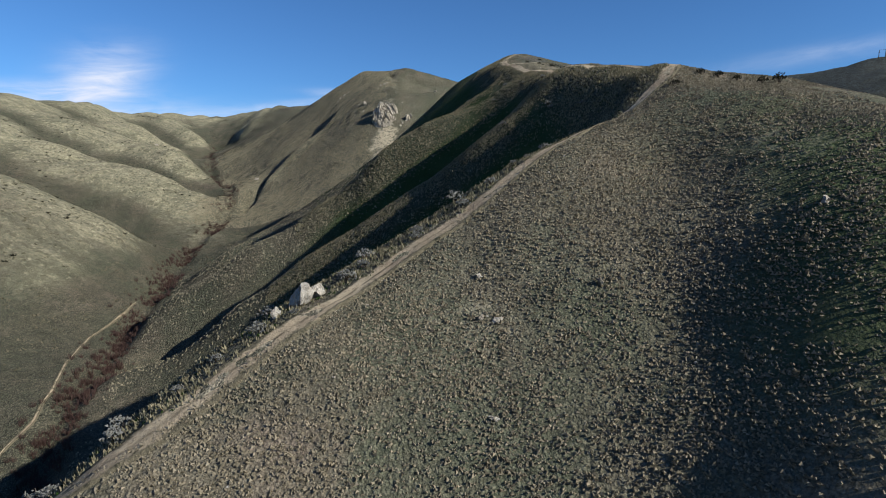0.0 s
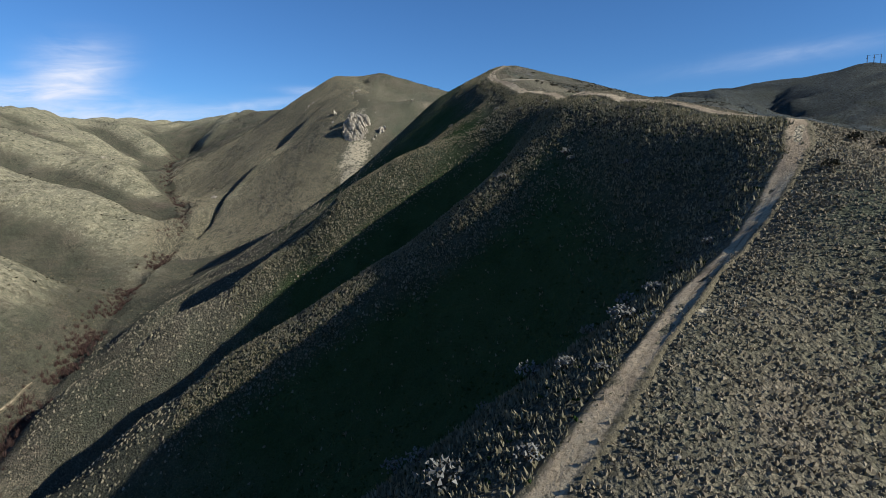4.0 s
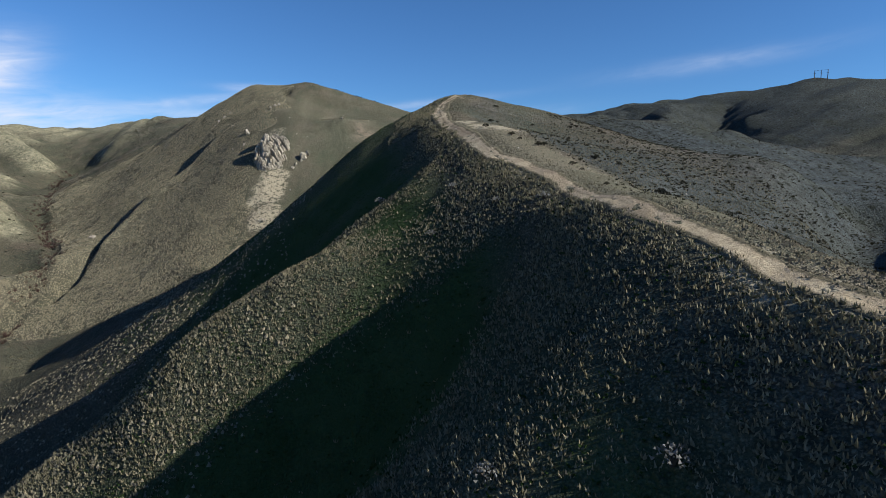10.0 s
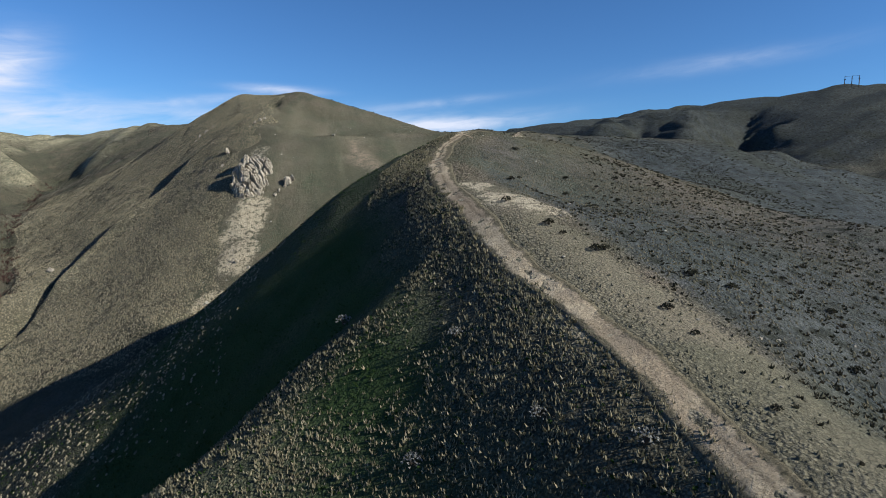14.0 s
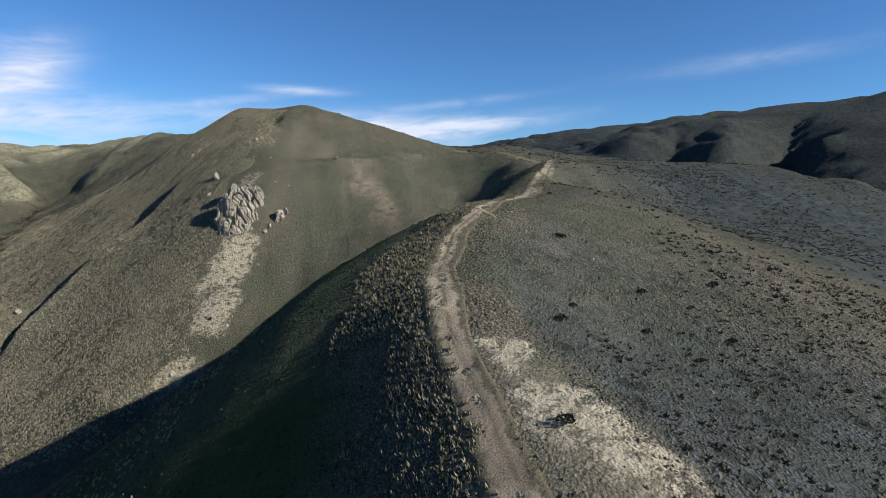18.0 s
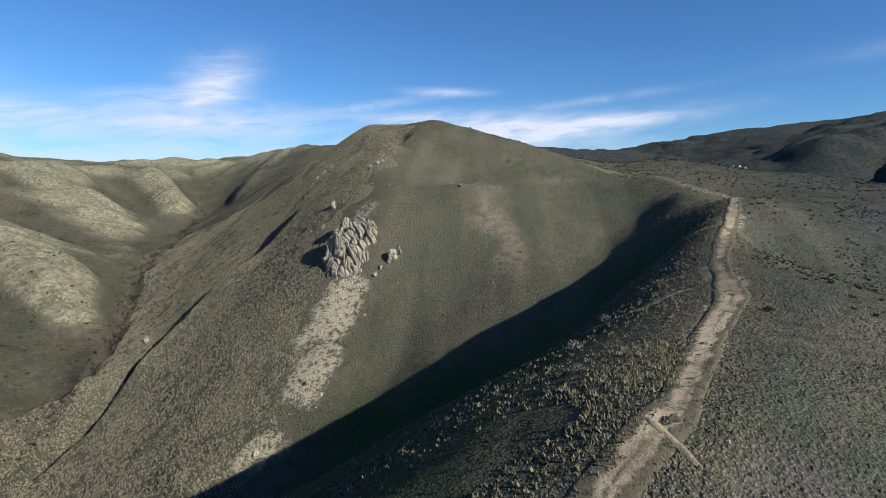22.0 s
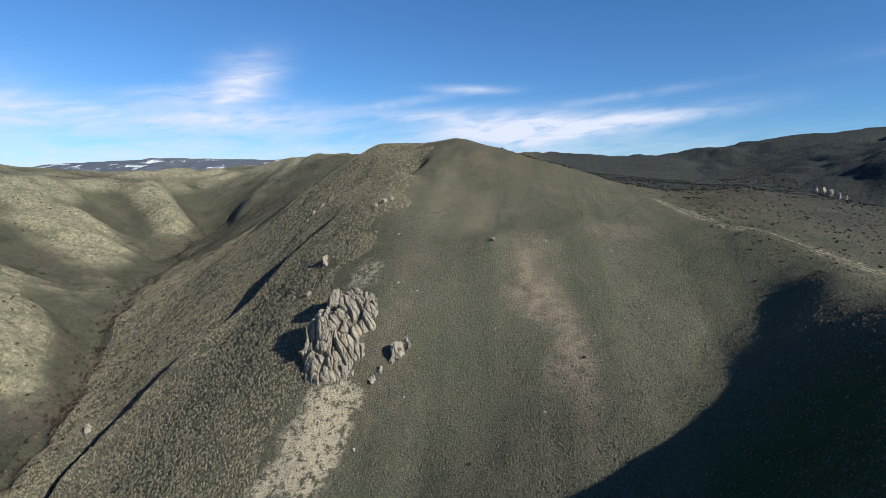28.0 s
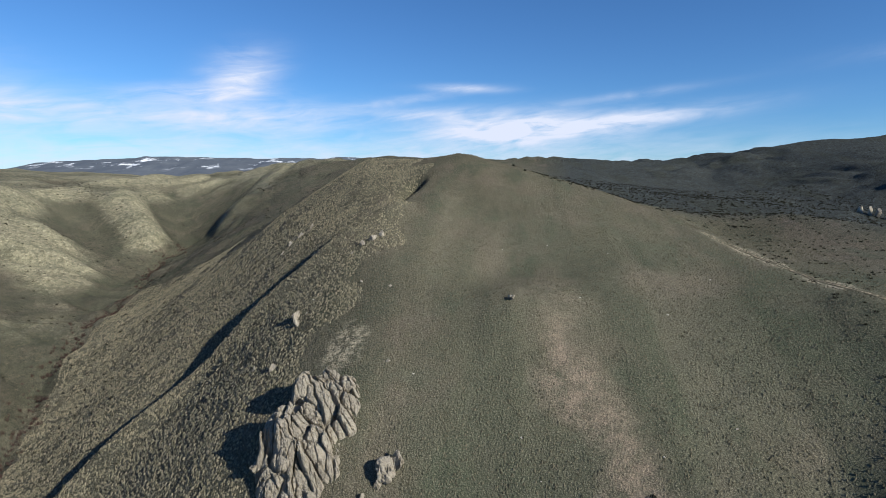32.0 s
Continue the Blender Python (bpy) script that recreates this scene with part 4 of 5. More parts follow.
x, y = strewn(-20, 62, 195, 300, 2.6, 39, lambda x, y: (x < crest_x(y)) & (stands_out(x, y) | (crest_x(y) - x < 6)))
scatter("bunch_grass", x, y, TALL, TUFT_TALL, "pale bunch grass below the saddle", "grass", (0.45, 1.05))
x, y = strewn(-62, 62, 238, 410, 2.6, 41, lambda x, y: blob(x, y, -31, 289, 9, 13, -5) + blob(x, y, -29, 272, 8, 12, 5) + blob(x, y, 8.5, 316, 5.5, 22, 22) < 0.3)
scatter("dry_grass_tufts", x, y, HUMMOCK, TUFT_FLANK, "dry tufts over the big hill face", "grass", (0.4, 1.0))
x, y = strewn(-114, -26, 240, 410, 6.5, 43, lambda x, y: (x < -36 + 7 * lattice(x / 9, y / 9, 44) + 3 * lattice(x / 3, y / 3, 46)) & (blob(x, y, -31, 289, 9, 13, -5) + blob(x, y, -29, 272, 8, 12, 5) < 0.3))
scatter("brush_tufts", x, y, HUMMOCK, TUFT_FAR, "grey brush over the flank of the hill", "grass", (0.6, 1.35))
x, y = strewn(-190, -90, 285, 440, 5.0, 42, lambda x, y: (x > creek_x(y) + 4 + 3 * lattice(x / 7, y / 7, 45)) & (x < -114))
scatter("brush_tufts", x, y, HUMMOCK, TUFT_FAR, "grey brush on the lower flank above the creek", "grass", (0.6, 1.4))
x, y = strewn(-200, -75, 60, 420, 0.16, 45)
scatter("brush_tufts", x, y, MOUND, TUFT_FLANK, "scattered brush on the far valley side", "grass", (1.0, 2.2))
SHRUB = [clump(14, 0.75, 0.75, 0.27, 60 + i, 1.0) for i in range(6)]
x, y = strewn(45, 330, 110, 580, 0.11, 47)
scatter("sagebrush_cover", x, y, SHRUB, SAGE_DARK, "dark sagebrush dotted over the side slopes", "shrub", (0.2, 0.55))
x, y = strewn(-10, 160, 405, 640, 0.12, 48)
scatter("sagebrush_cover", x, y, SHRUB, SAGE_DARK, "dark sagebrush on the slope behind the big hill", "shrub", (0.3, 0.85))
x, y = strewn(-330, -100, 60, 600, 0.035, 49, lambda x, y: lattice(x / 30, y / 30, 50) > -0.2)
scatter("sagebrush_cover", x, y, SHRUB, SAGE_DARK, "scattered dark sagebrush on the valley noses", "shrub", (0.3, 0.9))
rng = np.random.default_rng(9)
creek, _ = along([p[:2] for p in RIDGES["creek"]], 1.1)
creek = creek[creek[:, 1] > 60]
creek = np.repeat(creek, 7, 0) + rng.normal(0, 2.1, (len(creek) * 7, 2))
thick = (lattice(creek[:, 0] / 14, creek[:, 1] / 14, 51) > -0.45) & ((creek[:, 1] < 245) | (rng.uniform(0, 1, len(creek)) < 0.4))
TWIGS = [clump(34, 1.7, 0.9, 0.05, 80 + i, 1.0) for i in range(4)]
scatter("willow_thicket", creek[thick, 0], creek[thick, 1], TWIGS, WILLOW, "bare reddish willow thicket along the creek", "shrub", (0.35, 0.9))


# ---- single shrubs ----
def shrub(name, label, foliage, seed, wide=0.8, tall=0.8, leaves=90):
    """A shrub on its base: bent stems and a loose crown of small leaf clusters."""
    rnd = random.Random(seed)
    thing = tagged(new(name), label, "shrub", "single shrubs on the slopes")
    crown = bmesh.new()
    for k in range(7):
        stem = bmesh.new()
        a = k * 2.4 + rnd.uniform(-0.4, 0.4)
        top = Vector((math.cos(a) * wide * rnd.uniform(0.4, 0.85), math.sin(a) * wide * rnd.uniform(0.4, 0.85), tall * rnd.uniform(0.6, 1)))
        points = [Vector((0, 0, -0.15)), top * 0.35 + Vector((0, 0, 0.12)), top * 0.7 + Vector((0, 0, 0.05)), top]
        rings = []
        for i, p in enumerate(points):
            r = 0.045 * (1 - i / 4) + 0.008
            rings.append([stem.verts.new(p + Vector((math.cos(q) * r, math.sin(q) * r, 0))) for q in (0, 2.09, 4.19)])
        for lower, upper in zip(rings[:-1], rings[1:]):
            for i in range(3):
                stem.faces.new((lower[i], lower[(i + 1) % 3], upper[(i + 1) % 3], upper[i]))
        part("stem", stem, STEM, thing)
    for k in range(leaves):
        a, u = rnd.uniform(0, 6.283), rnd.uniform(0, 1)
        r = wide * math.sqrt(u) * rnd.uniform(0.8, 1.1)
        z = tall * (0.25 + 0.8 * math.sqrt(max(0, 1 - u * 0.9))) * rnd.uniform(0.55, 1.05)
        c = Vector((r * math.cos(a), r * math.sin(a), z))
        size = rnd.uniform(0.07, 0.17)
        axis_ = Vector((rnd.uniform(-1, 1), rnd.uniform(-1, 1), rnd.uniform(0.3, 1))).normalized()
        u1 = axis_.orthogonal().normalized()
        u2 = axis_.cross(u1)
        v = [crown.verts.new(c + u1 * size * math.cos(q) * 0.7 + u2 * size * math.sin(q) * 0.7 + axis_ * rnd.uniform(-0.05, 0.05)) for q in (0, 2.09, 4.19)]
        top = crown.verts.new(c + axis_ * size * 1.5)
        for i in range(3):
            crown.faces.new((v[i], v[(i + 1) % 3], top))
    part("crown", crown, foliage, thing)
    return thing


def plant(model, places, low, high, seed):
    rnd = random.Random(seed)
    for i, (x, y) in enumerate(places):
        m = pose(x, y, float(ground(x, y)[0]) - 0.03, 0, 0, rnd.uniform(0, 360)) @ Matrix.Scale(rnd.uniform(low, high), 4)
        if i == 0:
            model.matrix_world = m
        else:
            ob = copy_thing(model, m)
            ob.matrix_basis = m


plant(shrub("sagebrush", "dark brown-green sagebrush alone on the dry slope", SAGE_DARK, 1),
      [(31.5, 185.4), (36.7, 178.2), (40.5, 176.7), (26.7, 169.9), (28.7, 173.3), (34.6, 172.6), (41.5, 172.1), (37.1, 169.2), (45.1, 181), (28.2, 145.3), (28.4, 132.7),
       (36.9, 141.8), (28, 125.4), (46.1, 142.3), (40.2, 133.7), (31.5, 120.9), (28.9, 117.1), (34.3, 142.9), (46, 147.7), (31.1, 185.6), (57.6, 214), (49.3, 189),
       (46.8, 236.2), (38.1, 212.9), (24.9, 61.2), (23.1, 157.5), (25.2, 150.4), (25.9, 148.6), (27.4, 145.2), (28.6, 136.2), (-2.5, 285.5), (14.8, 300.7)], 0.35, 0.65, 3)
plant(shrub("sagebrush", "wiry dark shrub against the skyline", SAGE_DARK, 2, 0.7, 1.0), [(32.5, 63.2), (29.3, 65.1), (34.2, 61.2), (36.2, 61.5), (31.1, 64.6)], 0.6, 1.1, 4)
plant(shrub("sagebrush", "pale grey leafless sagebrush among bunch grass", SAGE_PALE, 5, 0.9, 0.9, 60),
      [(21.3, 211.2), (20.8, 199.9), (25.8, 225), (12.7, 60.6), (11.1, 62.5), (-1.1, 55.7), (0.1, 52.6), (5.7, 55), (4.2, 61.1), (19.9, 81.4), (17.4, 94.7), (6.8, 65.6), (7.1, 154.2),
       (21.8, 125.6), (18.2, 130), (17.4, 92.1), (10.5, 99.5), (-18, 29.5), (-21, 27), (-12, 37.5), (-6, 42.5), (1, 48), (11.8, 132.6), (15.5, 141)], 0.55, 1.1, 6)
fringe = random.Random(21)
plant(shrub("sagebrush", "silvery sagebrush in a fringe along the trail", SAGE_PALE, 7, 0.8, 0.75, 70),
      [(float(crest_x(y)) - fringe.uniform(1.6, 4.6), y) for y in (19, 20.5, 22.3, 23.6, 25, 26.4, 28.2, 30, 31.6, 33, 34.4, 38.8, 40.2, 41.9, 43.5, 45, 46.8, 49.4, 51.5, 54, 57, 60.5)], 0.4, 0.95, 8)


# ---- rocks ----
def boulder(bm, seed, size, cuts=14, centre=(0, 0, 0), turn=None, fine=3):
    """A broken rock: a ball cut by random planes, then roughened. size: half lengths."""
    rnd = random.Random(seed)
    made = bmesh.ops.create_icosphere(bm, subdivisions=fine, radius=1)["verts"]
    planes = []
    for _ in range(cuts):
        n = Vector((rnd.uniform(-1, 1), rnd.uniform(-1, 1), rnd.uniform(-1, 1))).normalized()
        planes.append((n, rnd.uniform(0.38, 0.78)))
    shift = Vector((rnd.uniform(0, 90), rnd.uniform(0, 90), rnd.uniform(0, 90)))
    turn = turn or Matrix.Identity(3)
    for v in made:
        p = v.co.copy()
        for n, d in planes:
            over = p.dot(n) - d
            if over > 0:
                p -= n * over
        crack = abs(noise.noise(Vector((p.x * 2.8, p.y * 2.8, p.z * 0.6)) + shift))
        p += p.normalized() * (0.10 * noise.noise(p * 2.2 + shift) + 0.05 * noise.noise(p * 6 + shift) - 0.24 * max(0, 0.14 - crack) / 0.14)
        v.co = turn @ Vector((p.x * size[0], p.y * size[1], p.z * size[2])) + Vector(centre)
    return made


def loose_rock(name, label, seed, x, y, size, material=PALE_ROCK, sink=0.35, turn=0.0):
    thing = bmesh.new()
    boulder(thing, seed, size)
    me = bpy.data.meshes.new(name)
    thing.to_mesh(me)
    thing.free()
    me.materials.append(material)
    ob = tagged(new(name, me), label, "rock")
    ob.matrix_world = pose(x, y, float(ground(x, y)[0]) + size[2] * (1 - 2 * sink), 0, 0, turn)
    return ob


def crag_group(name, label, crags, seed, fine=3, lean=None, material=OUTCROP):
    """An outcrop of crags: rows of (x, y, half width, half depth, top above ground). lean: tilt and turn shared by slabs."""
    rnd = random.Random(seed)
    x0, y0 = sum(c[0] for c in crags) / len(crags), sum(c[1] for c in crags) / len(crags)
    base = Vector((x0, y0, float(ground(x0, y0)[0])))
    thing = tagged(new(name), label, "rock")
    thing.location = base
    for i, (x, y, w, d, top) in enumerate(crags):
        g = float(ground(x, y)[0])
        bm = bmesh.new()
        if lean:
            h = top / 2 + 0.5
            tilt = Euler((radians(lean[0] + rnd.uniform(-9, 9)), radians(rnd.uniform(-10, 10)), radians(lean[1] + rnd.uniform(-32, 32)))).to_matrix()
        else:
            h = top / 2 + 1.2
            tilt = Euler((radians(rnd.uniform(-9, 9)), radians(rnd.uniform(-9, 9)), radians(rnd.uniform(0, 360)))).to_matrix()
        boulder(bm, seed * 50 + i, (w, d, h), 16, Vector((x, y, g + top - h)) - base, tilt, fine)
        part("crag", bm, material, thing)
    return thing


def rock_mass():
    """The body of the large outcrop: two swelling lobes with steep sides, split by fissures that run down the slope."""
    gx_, gy_ = np.meshgrid(np.arange(-40, -22.9, 0.12), np.arange(295.5, 317.1, 0.12))
    x, y = gx_.ravel(), gy_.ravel()
    ex = x + 0.7 * lattice(x / 1.7, y / 1.7, 81) + 0.25 * lattice(x / 0.6, y / 0.6, 82)
    ey = y + 0.7 * lattice(x / 1.7, y / 1.7, 83) + 0.25 * lattice(x / 0.6, y / 0.6, 84)
    rise = np.full(len(x), -9.0)
    for cx, cy, a, b, top, fall in ((-29.9, 309.8, 5.0, 4.8, 1.9, 0.28), (-31.4, 303.0, 5.3, 4.6, 2.3, 0.34), (-35.2, 304.3, 2.0, 3.0, 4.6, 0.1), (-34.0, 310.6, 1.6, 2.2, 3.4, 0.1)):
        d = 1 - (np.abs((ex - cx) / a) ** 3 + np.abs((ey - cy) / b) ** 3) ** (1 / 3)
        lobe = (top - fall * (x - cx)) * np.clip(d / np.where(ey < cy, 0.6, 0.22), 0, 1) ** 0.6 + 1.0 * np.clip(d, 0, 1) + np.where(d < 0, d * 14, 0)
        rise = np.maximum(rise, lobe)
    # tilted blocks with open joints between, long across the slope, in two sizes
    relief = np.zeros(len(x))
    along_, over = 0.82 * x - 0.57 * y, 0.57 * x + 0.82 * y
    along_, over = along_ + 0.5 * lattice(x / 1.9, y / 1.9, 85), over + 0.35 * lattice(x / 1.6, y / 1.6, 86)
    for long_, short_, step, tilt, joint, deep, seed in ((4.6, 2.3, 0.55, 0.40, 0.09, 0.75, 87), (2.1, 0.95, 0.24, 0.45, 0.11, 0.26, 88), (0.7, 0.4, 0.06, 0.35, 0.14, 0.12, 89)):
        rng = np.random.default_rng(seed)
        ci, cj = np.floor(along_ / long_).astype(int), np.floor(over / short_).astype(int)
        table = rng.uniform(0, 1, (64, 64, 5))
        first, second, lift = np.full(len(x), 9.0), np.full(len(x), 9.0), np.zeros(len(x))
        for di in (-1, 0, 1):
            for dj in (-1, 0, 1):
                k = table[(ci + di) % 64, (cj + dj) % 64]
                du, dv = along_ / long_ - (ci + di + k[:, 0]), over / short_ - (cj + dj + k[:, 1])
                d = np.hypot(du, dv)
                mine = (k[:, 2] - 0.5) * 2 * step + (k[:, 3] - 0.5) * 2 * tilt * dv * short_ + (k[:, 4] - 0.65) * tilt * du * long_
                nearer = d < first
                second = np.where(nearer, first, np.minimum(second, d))
                lift, first = np.where(nearer, mine, lift), np.where(nearer, d, first)
        gap = second - first
        relief = relief + lift + 0.4 * step * np.sqrt(np.clip(gap, 0, 1)) - deep * np.exp(-(gap / joint) ** 2)
    relief = (relief + 0.10 * lattice(x / 0.5, y / 0.5, 91)) * np.clip(rise + 0.6, 0, 1)
    z = ground(x, y) + np.maximum(rise, -1.6)
    x0, y0 = -31.5, 305.5
    z0 = float(ground(x0, y0)[0])
    thing = tagged(new("rock_outcrop"), "craggy grey weathered rock outcrop on the hillside spur", "rock")
    thing.location = (x0, y0, z0)
    # the relief stands out along the face, which leans over the slope
    px, py, pz = x + 0.36 * relief, y - 0.76 * relief, z + 0.54 * relief
    me = sheet("rock_mass", (px - x0).reshape(gx_.shape), (py - y0).reshape(gx_.shape), (pz - z0).reshape(gx_.shape), OUTCROP)
    me.polygons.foreach_set("use_smooth", np.zeros(len(me.polygons), bool))
    body = new("rock_mass", me)
    body.parent = thing
    rnd = random.Random(12)
    for i, (x, y, w, d, top) in enumerate(((-37.2, 302.4, 1.2, 1.5, 3.2), (-28.0, 300.4, 1.4, 1.2, 1.3), (-26.2, 304.0, 1.2, 1.3, 1.4), (-31.2, 298.8, 1.5, 1.0, 1.1))):
        bm = bmesh.new()
        h = top / 2 + 0.5
        tilt = Euler((radians(34 + rnd.uniform(-9, 9)), radians(rnd.uniform(-10, 10)), radians(18 + rnd.uniform(-25, 25)))).to_matrix()
        boulder(bm, 150 + i, (w, d, h), 16, (x - x0, y - y0, float(ground(x, y)[0]) + top - h - z0), tilt, 4)
        part("crag", bm, OUTCROP, thing)


rnd = random.Random(12)
rock_mass()
crag_group("rock_outcrop", "small blocky grey outcrop beside the large one", [(-18.6, 303.4, 2.2, 1.9, 2.5), (-17.6, 304.6, 1.4, 1.3, 2.7), (-19.5, 302.4, 1.2, 1.1, 1.5)], 4, 4)
crag_group("rock_outcrop", "low rounded rock on the slope", [(-22.5, 299.6, 1.5, 1.2, 1.5), (-21.5, 300.8, 1.0, 1.0, 1.2)], 5)
crag_group("rock_outcrop", "upright grey pinnacles on the spur", [(-45.2, 322, 0.8, 0.8, 2.2), (-46, 333.5, 1.0, 0.9, 3.0), (-44.8, 331.8, 0.8, 0.8, 1.8), (-50.5, 325.5, 0.7, 0.7, 1.4)], 6)
crag_group("rock_outcrop", "broken rocks near the spur top", [(-36, 351, 1.3, 1.0, 2.0), (-38, 350, 1.0, 0.9, 1.4), (-34.4, 352.5, 0.9, 0.8, 1.1), (-39.5, 348.2, 0.8, 0.7, 1.0)], 7)
crag_group("rock_outcrop", "dark rocks on the upper flank", [(-65.3, 377, 1.2, 1.0, 1.8), (-67.5, 376, 1.0, 0.9, 1.3), (-62.6, 378.6, 1.0, 0.9, 1.4), (-69, 373.6, 0.8, 0.8, 1.0)], 8)
crag_group("rock_outcrop", "pale rock beside the creek", [(-107.5, 322, 1.6, 1.4, 2.6), (-106, 320.6, 1.2, 1.1, 1.8), (-109.2, 323.6, 1.1, 1.0, 1.4)], 9)
crag_group("rock_outcrop", "dark jointed boulder on the pale apron", [(-30.4, 270, 1.2, 1.0, 1.9), (-29.2, 269.4, 0.9, 0.9, 1.5), (-31.4, 269.2, 0.8, 0.7, 1.1)], 10)
crag_group("rock_outcrop", "tall pale spires on the far slope", [(130, 500, 1.7, 1.4, 4.6), (132.5, 498, 1.5, 1.3, 5.2), (135, 496.5, 1.7, 1.4, 5.6), (137.5, 494.5, 1.5, 1.3, 4.6), (139.5, 493, 1.5, 1.2, 3.4)], 11)
for i, (name, label, x, y, size, mat) in enumerate((
        ("boulder", "pale boulder beside the trail", -9.6, 36.6, (1.05, 0.8, 1.15), PALE_ROCK), ("boulder", "pale boulder beside the trail", -8.5, 37.5, (0.8, 0.65, 0.8), PALE_ROCK),
        ("boulder", "smaller pale boulder by the trail edge", -10.8, 35.0, (0.65, 0.55, 0.7), PALE_ROCK), ("rock", "half-buried pale rock in dry grass", 2.4, 36.3, (0.38, 0.3, 0.28), PALE_ROCK),
        ("rock", "half-buried grey rock in dry grass", 3.3, 32.7, (0.42, 0.32, 0.28), PALE_ROCK), ("rock", "half-buried grey rock in dry grass", 2.3, 33.0, (0.4, 0.25, 0.25), OUTCROP),
        ("rock", "dark rock in dry grass", 9.8, 33.9, (0.35, 0.3, 0.42), OUTCROP), ("rock", "flat pale rock in dry grass", 2.6, 27.0, (0.4, 0.35, 0.2), PALE_ROCK),
        ("rock", "small white stone in dry grass", 8.5, 45.0, (0.14, 0.12, 0.12), PALE_ROCK), ("rock", "small white stone in dry grass", 14.2, 50.4, (0.14, 0.1, 0.12), PALE_ROCK),
        ("rock", "flat pale rock beside the saddle trail", 55.5, 255.7, (1.1, 0.7, 0.5), PALE_ROCK), ("boulder", "grey boulder alone on the hill face", -4.5, 331.8, (1.0, 0.8, 0.8), OUTCROP),
        ("rock", "pale rock on a dry slope", 22.1, 32.2, (0.4, 0.35, 0.35), PALE_ROCK), ("rock", "small pale rock on the spur", -25.2, 266.7, (0.6, 0.5, 0.45), PALE_ROCK),
        ("rock", "rock at the apron foot", -33.6, 254.8, (1.2, 0.8, 0.7), PALE_ROCK), ("rock", "small rock on the apron edge", -22.6, 289.3, (0.5, 0.45, 0.4), PALE_ROCK),
        ("rock", "rock below the outcrop", -31.5, 295.6, (0.9, 0.6, 0.5), OUTCROP), ("rock", "rock above the outcrop", -27.8, 336, (0.7, 0.5, 0.4), OUTCROP),
        ("rock", "rock above the outcrop", -34.1, 337.7, (0.8, 0.5, 0.35), OUTCROP), ("rock", "small rock beside the outcrop", -22.9, 318.2, (0.5, 0.4, 0.35), OUTCROP),
        ("rock", "grey rock on the valley nose", -183, 360, (2.0, 1.4, 1.0), OUTCROP), ("rock", "grey rock on the valley nose", -191.7, 378.6, (1.6, 1.2, 0.9), OUTCROP))):
    loose_rock(name, label, 200 + i, x, y, size, mat, 0.3, i * 47.0)
def water_bar(x0, y0, x1, y1):
    """A low bank of pale earth thrown up across the trail."""
    n = 26
    u, v = np.meshgrid(np.linspace(0, 1, n), np.linspace(-1, 1, 9))
    side = np.array([y1 - y0, x0 - x1]) / math.dist((x0, y0), (x1, y1))
    wide = 0.26 * (1 - (2 * u - 1) ** 6) + 0.06 * lattice(u * 12, v, 55)
    px, py = x0 + (x1 - x0) * u + side[0] * v * wide, y0 + (y1 - y0) * u + side[1] * v * wide
    pz = ground(px.ravel(), py.ravel()).reshape(px.shape) - 0.03 + (0.20 + 0.08 * lattice(px / 0.5, py / 0.5, 56)) * np.clip(1 - v * v, 0, 1) * np.clip(4 * u, 0, 1) * np.clip(4 - 4 * u, 0, 1)
    me = sheet("water_bar", px, py, pz, DIRT)
    return tagged(new("water_bar", me), "low pale earth bank across the worn trail", "earth bank")


water_bar(22.9, 190.8, 25.5, 187.0)
# small stones over the apron and the hill face
stone_model = loose_rock("stone", "small loose stone on the dry slope", 300, -28, 283, (0.22, 0.18, 0.15), PALE_ROCK)
tagged(stone_model, group="small loose stones")
for i in range(110):
    x, y = ((rnd.uniform(-37, -24), rnd.uniform(262, 296)) if i < 22 else (rnd.uniform(-24, 34), rnd.uniform(290, 365)) if i < 38 else (rnd.uniform(-12, 24), rnd.uniform(24, 48)) if i < 66
            else (rnd.uniform(-74, -42), rnd.uniform(318, 372)) if i < 86 else (rnd.uniform(22, 44), rnd.uniform(120, 200)))
    m = pose(x, y, float(ground(x, y)[0]) + 0.04, rnd.uniform(0, 40), 0, rnd.uniform(0, 360)) @ Matrix.Scale(rnd.uniform(0.6, 1.5) * (0.5 if 38 <= i < 66 else 0.7 if i >= 86 else 1.2 if i >= 66 else 1), 4)
    copy_thing(stone_model, m).matrix_basis = m


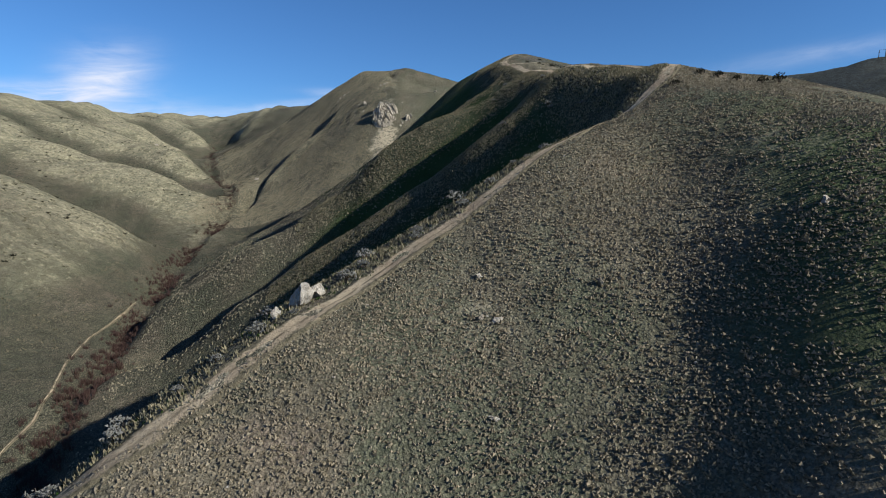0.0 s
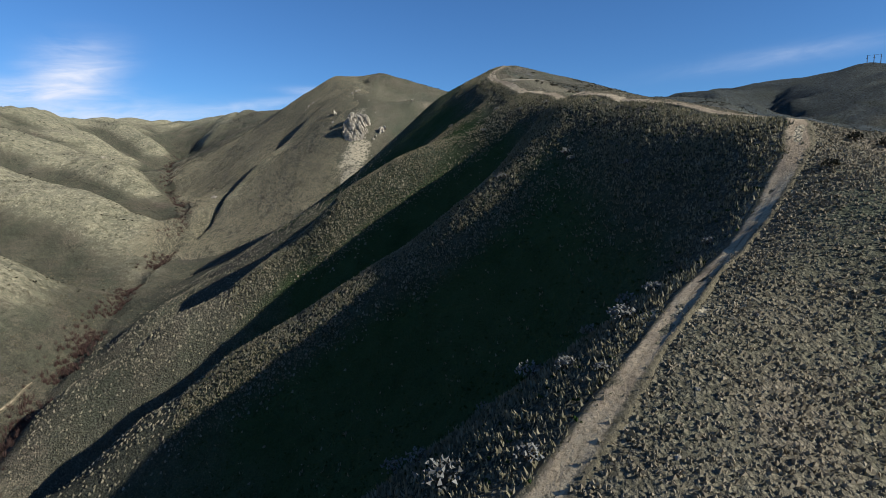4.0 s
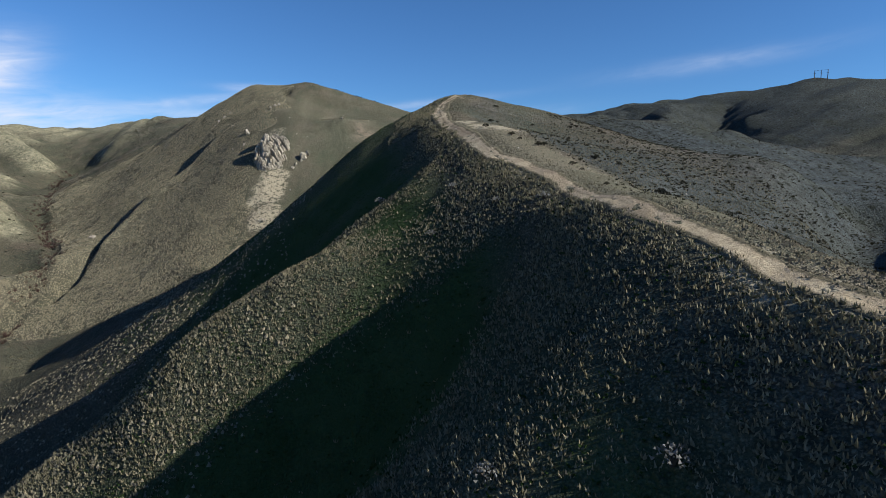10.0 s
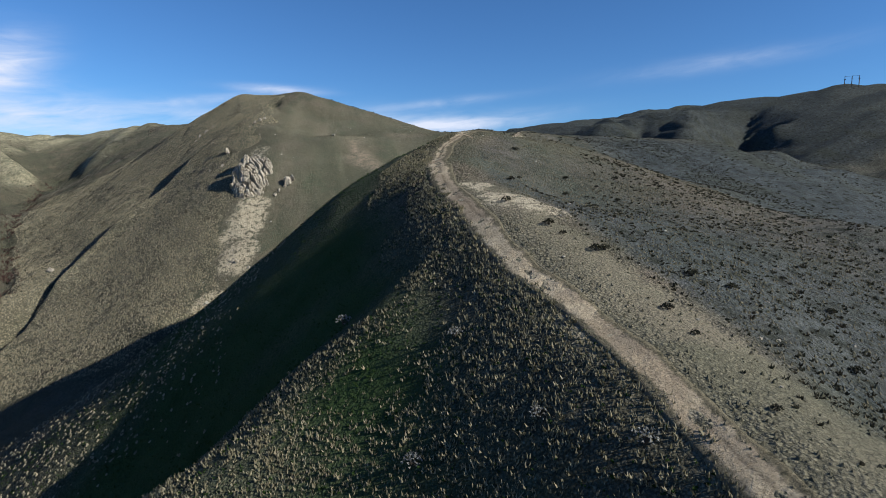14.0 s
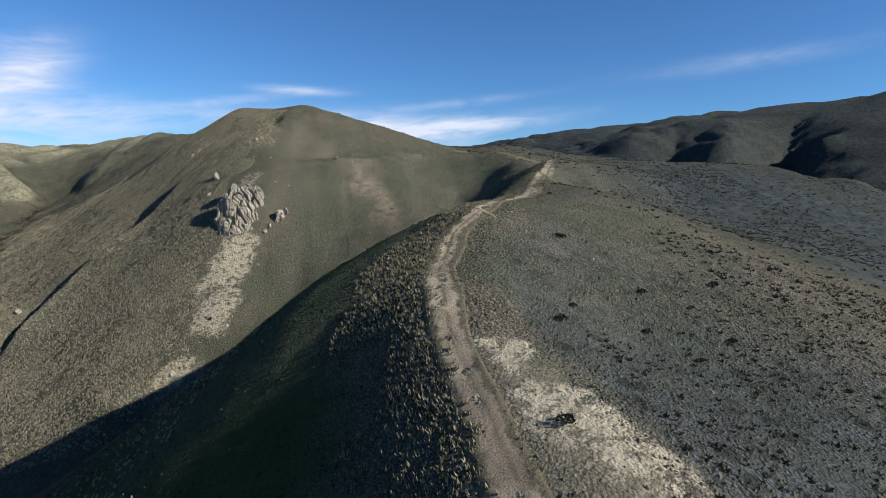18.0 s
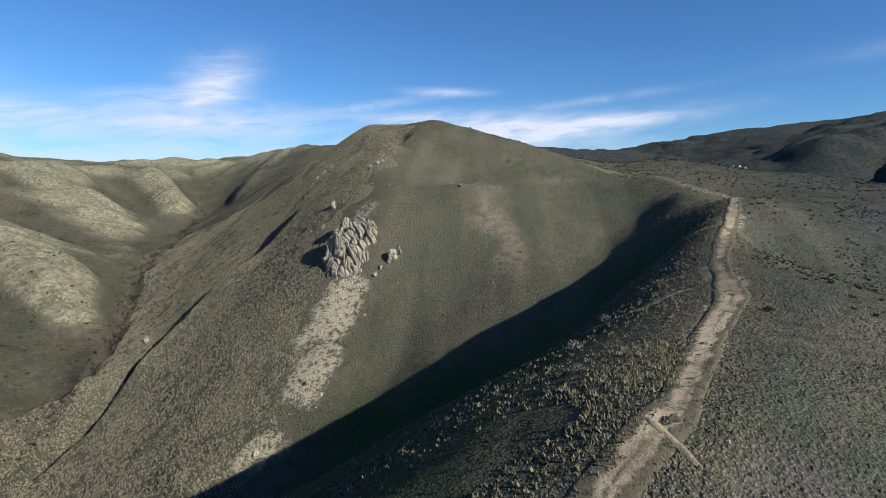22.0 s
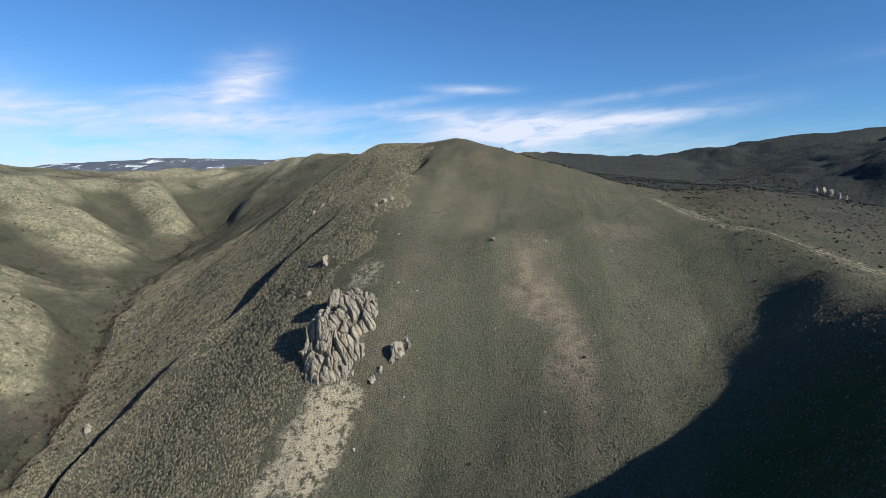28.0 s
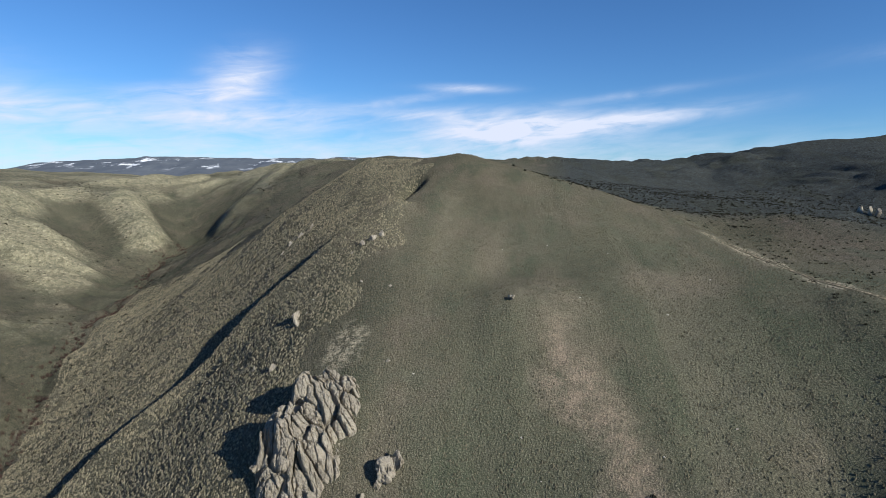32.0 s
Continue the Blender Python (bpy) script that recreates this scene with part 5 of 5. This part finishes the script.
# ---- far things: line poles on the hill, snowy range ----
def line_poles(x, y, tall, gap):
    thing = tagged(new("power_pole_frame"), "three dark wooden power poles on a far hilltop", "power poles")
    thing.location = (x, y, float(ground(x, y)[0]))
    for k in (-1, 0, 1):
        bm = bmesh.new()
        bmesh.ops.create_cone(bm, cap_ends=True, segments=8, radius1=0.35, radius2=0.22, depth=tall + 2, matrix=pose(k * gap, 0, tall / 2 - 1))
        part("pole", bm, POLE, thing)
        bm = bmesh.new()
        bmesh.ops.create_cone(bm, cap_ends=True, segments=8, radius1=0.2, radius2=0.2, depth=1.6, matrix=pose(k * gap, 0, tall * 0.72, 0, 90, 0))
        part("insulator", bm, POLE, thing)
    bm = bmesh.new()
    bmesh.ops.create_cone(bm, cap_ends=True, segments=6, radius1=0.09, radius2=0.09, depth=2 * gap, matrix=pose(0, 0, tall * 0.98, 0, 90, 0))
    part("cross_wire", bm, POLE, thing)
    thing.rotation_euler = (0, 0, radians(-38))
    return thing


line_poles(413, 536, 9.0, 5.0)


def snowy_range():
    t = Tree("far_range", 0.95)
    snow = t.times(t.ramp(t.noise(0.004, 6, 0.75, (1, 1, 0.4)), 0.56, 0.62), t.layer("snow"))
    # distance haze is put into this blue-grey base colour
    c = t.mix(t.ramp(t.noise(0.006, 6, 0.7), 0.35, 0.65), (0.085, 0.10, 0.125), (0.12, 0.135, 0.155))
    c = t.mix(snow, c, (0.75, 0.78, 0.82))
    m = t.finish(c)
    u = np.linspace(-4300, 900, 260)
    depth = np.linspace(0, 1, 14)
    crest = np.interp(u, [-4300, -3600, -3000, -2600, -2100, -1600, -1000, -400, 200, 900], [165, 205, 222, 210, 206, 214, 206, 186, 160, 140])
    crest = crest + 9 * lattice(u / 170, u * 0 + 0.5, 61) + 5 * lattice(u / 60, u * 0 + 0.5, 62)
    px = u[None] * np.ones((14, 1))
    py = 4250 - 700 * depth[:, None] + 60 * lattice(px / 200, px * 0 + 0.5, 63)
    pz = 30 + (crest[None] - 30) * (1 - depth[:, None]) ** 0.9 + 10 * (1 - depth[:, None]) * lattice(px / 90, py / 200, 64) * (depth[:, None] > 0)
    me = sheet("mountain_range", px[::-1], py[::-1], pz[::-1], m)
    snow_line = np.clip((pz[::-1] - 105) / 35, 0, 1)
    me.attributes.new("snow", "FLOAT", "POINT").data.foreach_set("value", snow_line.ravel().astype(np.float32))
    return tagged(new("mountain_range", me), "distant blue mountain range with snow patches", "mountains", kind="structure")


snowy_range()
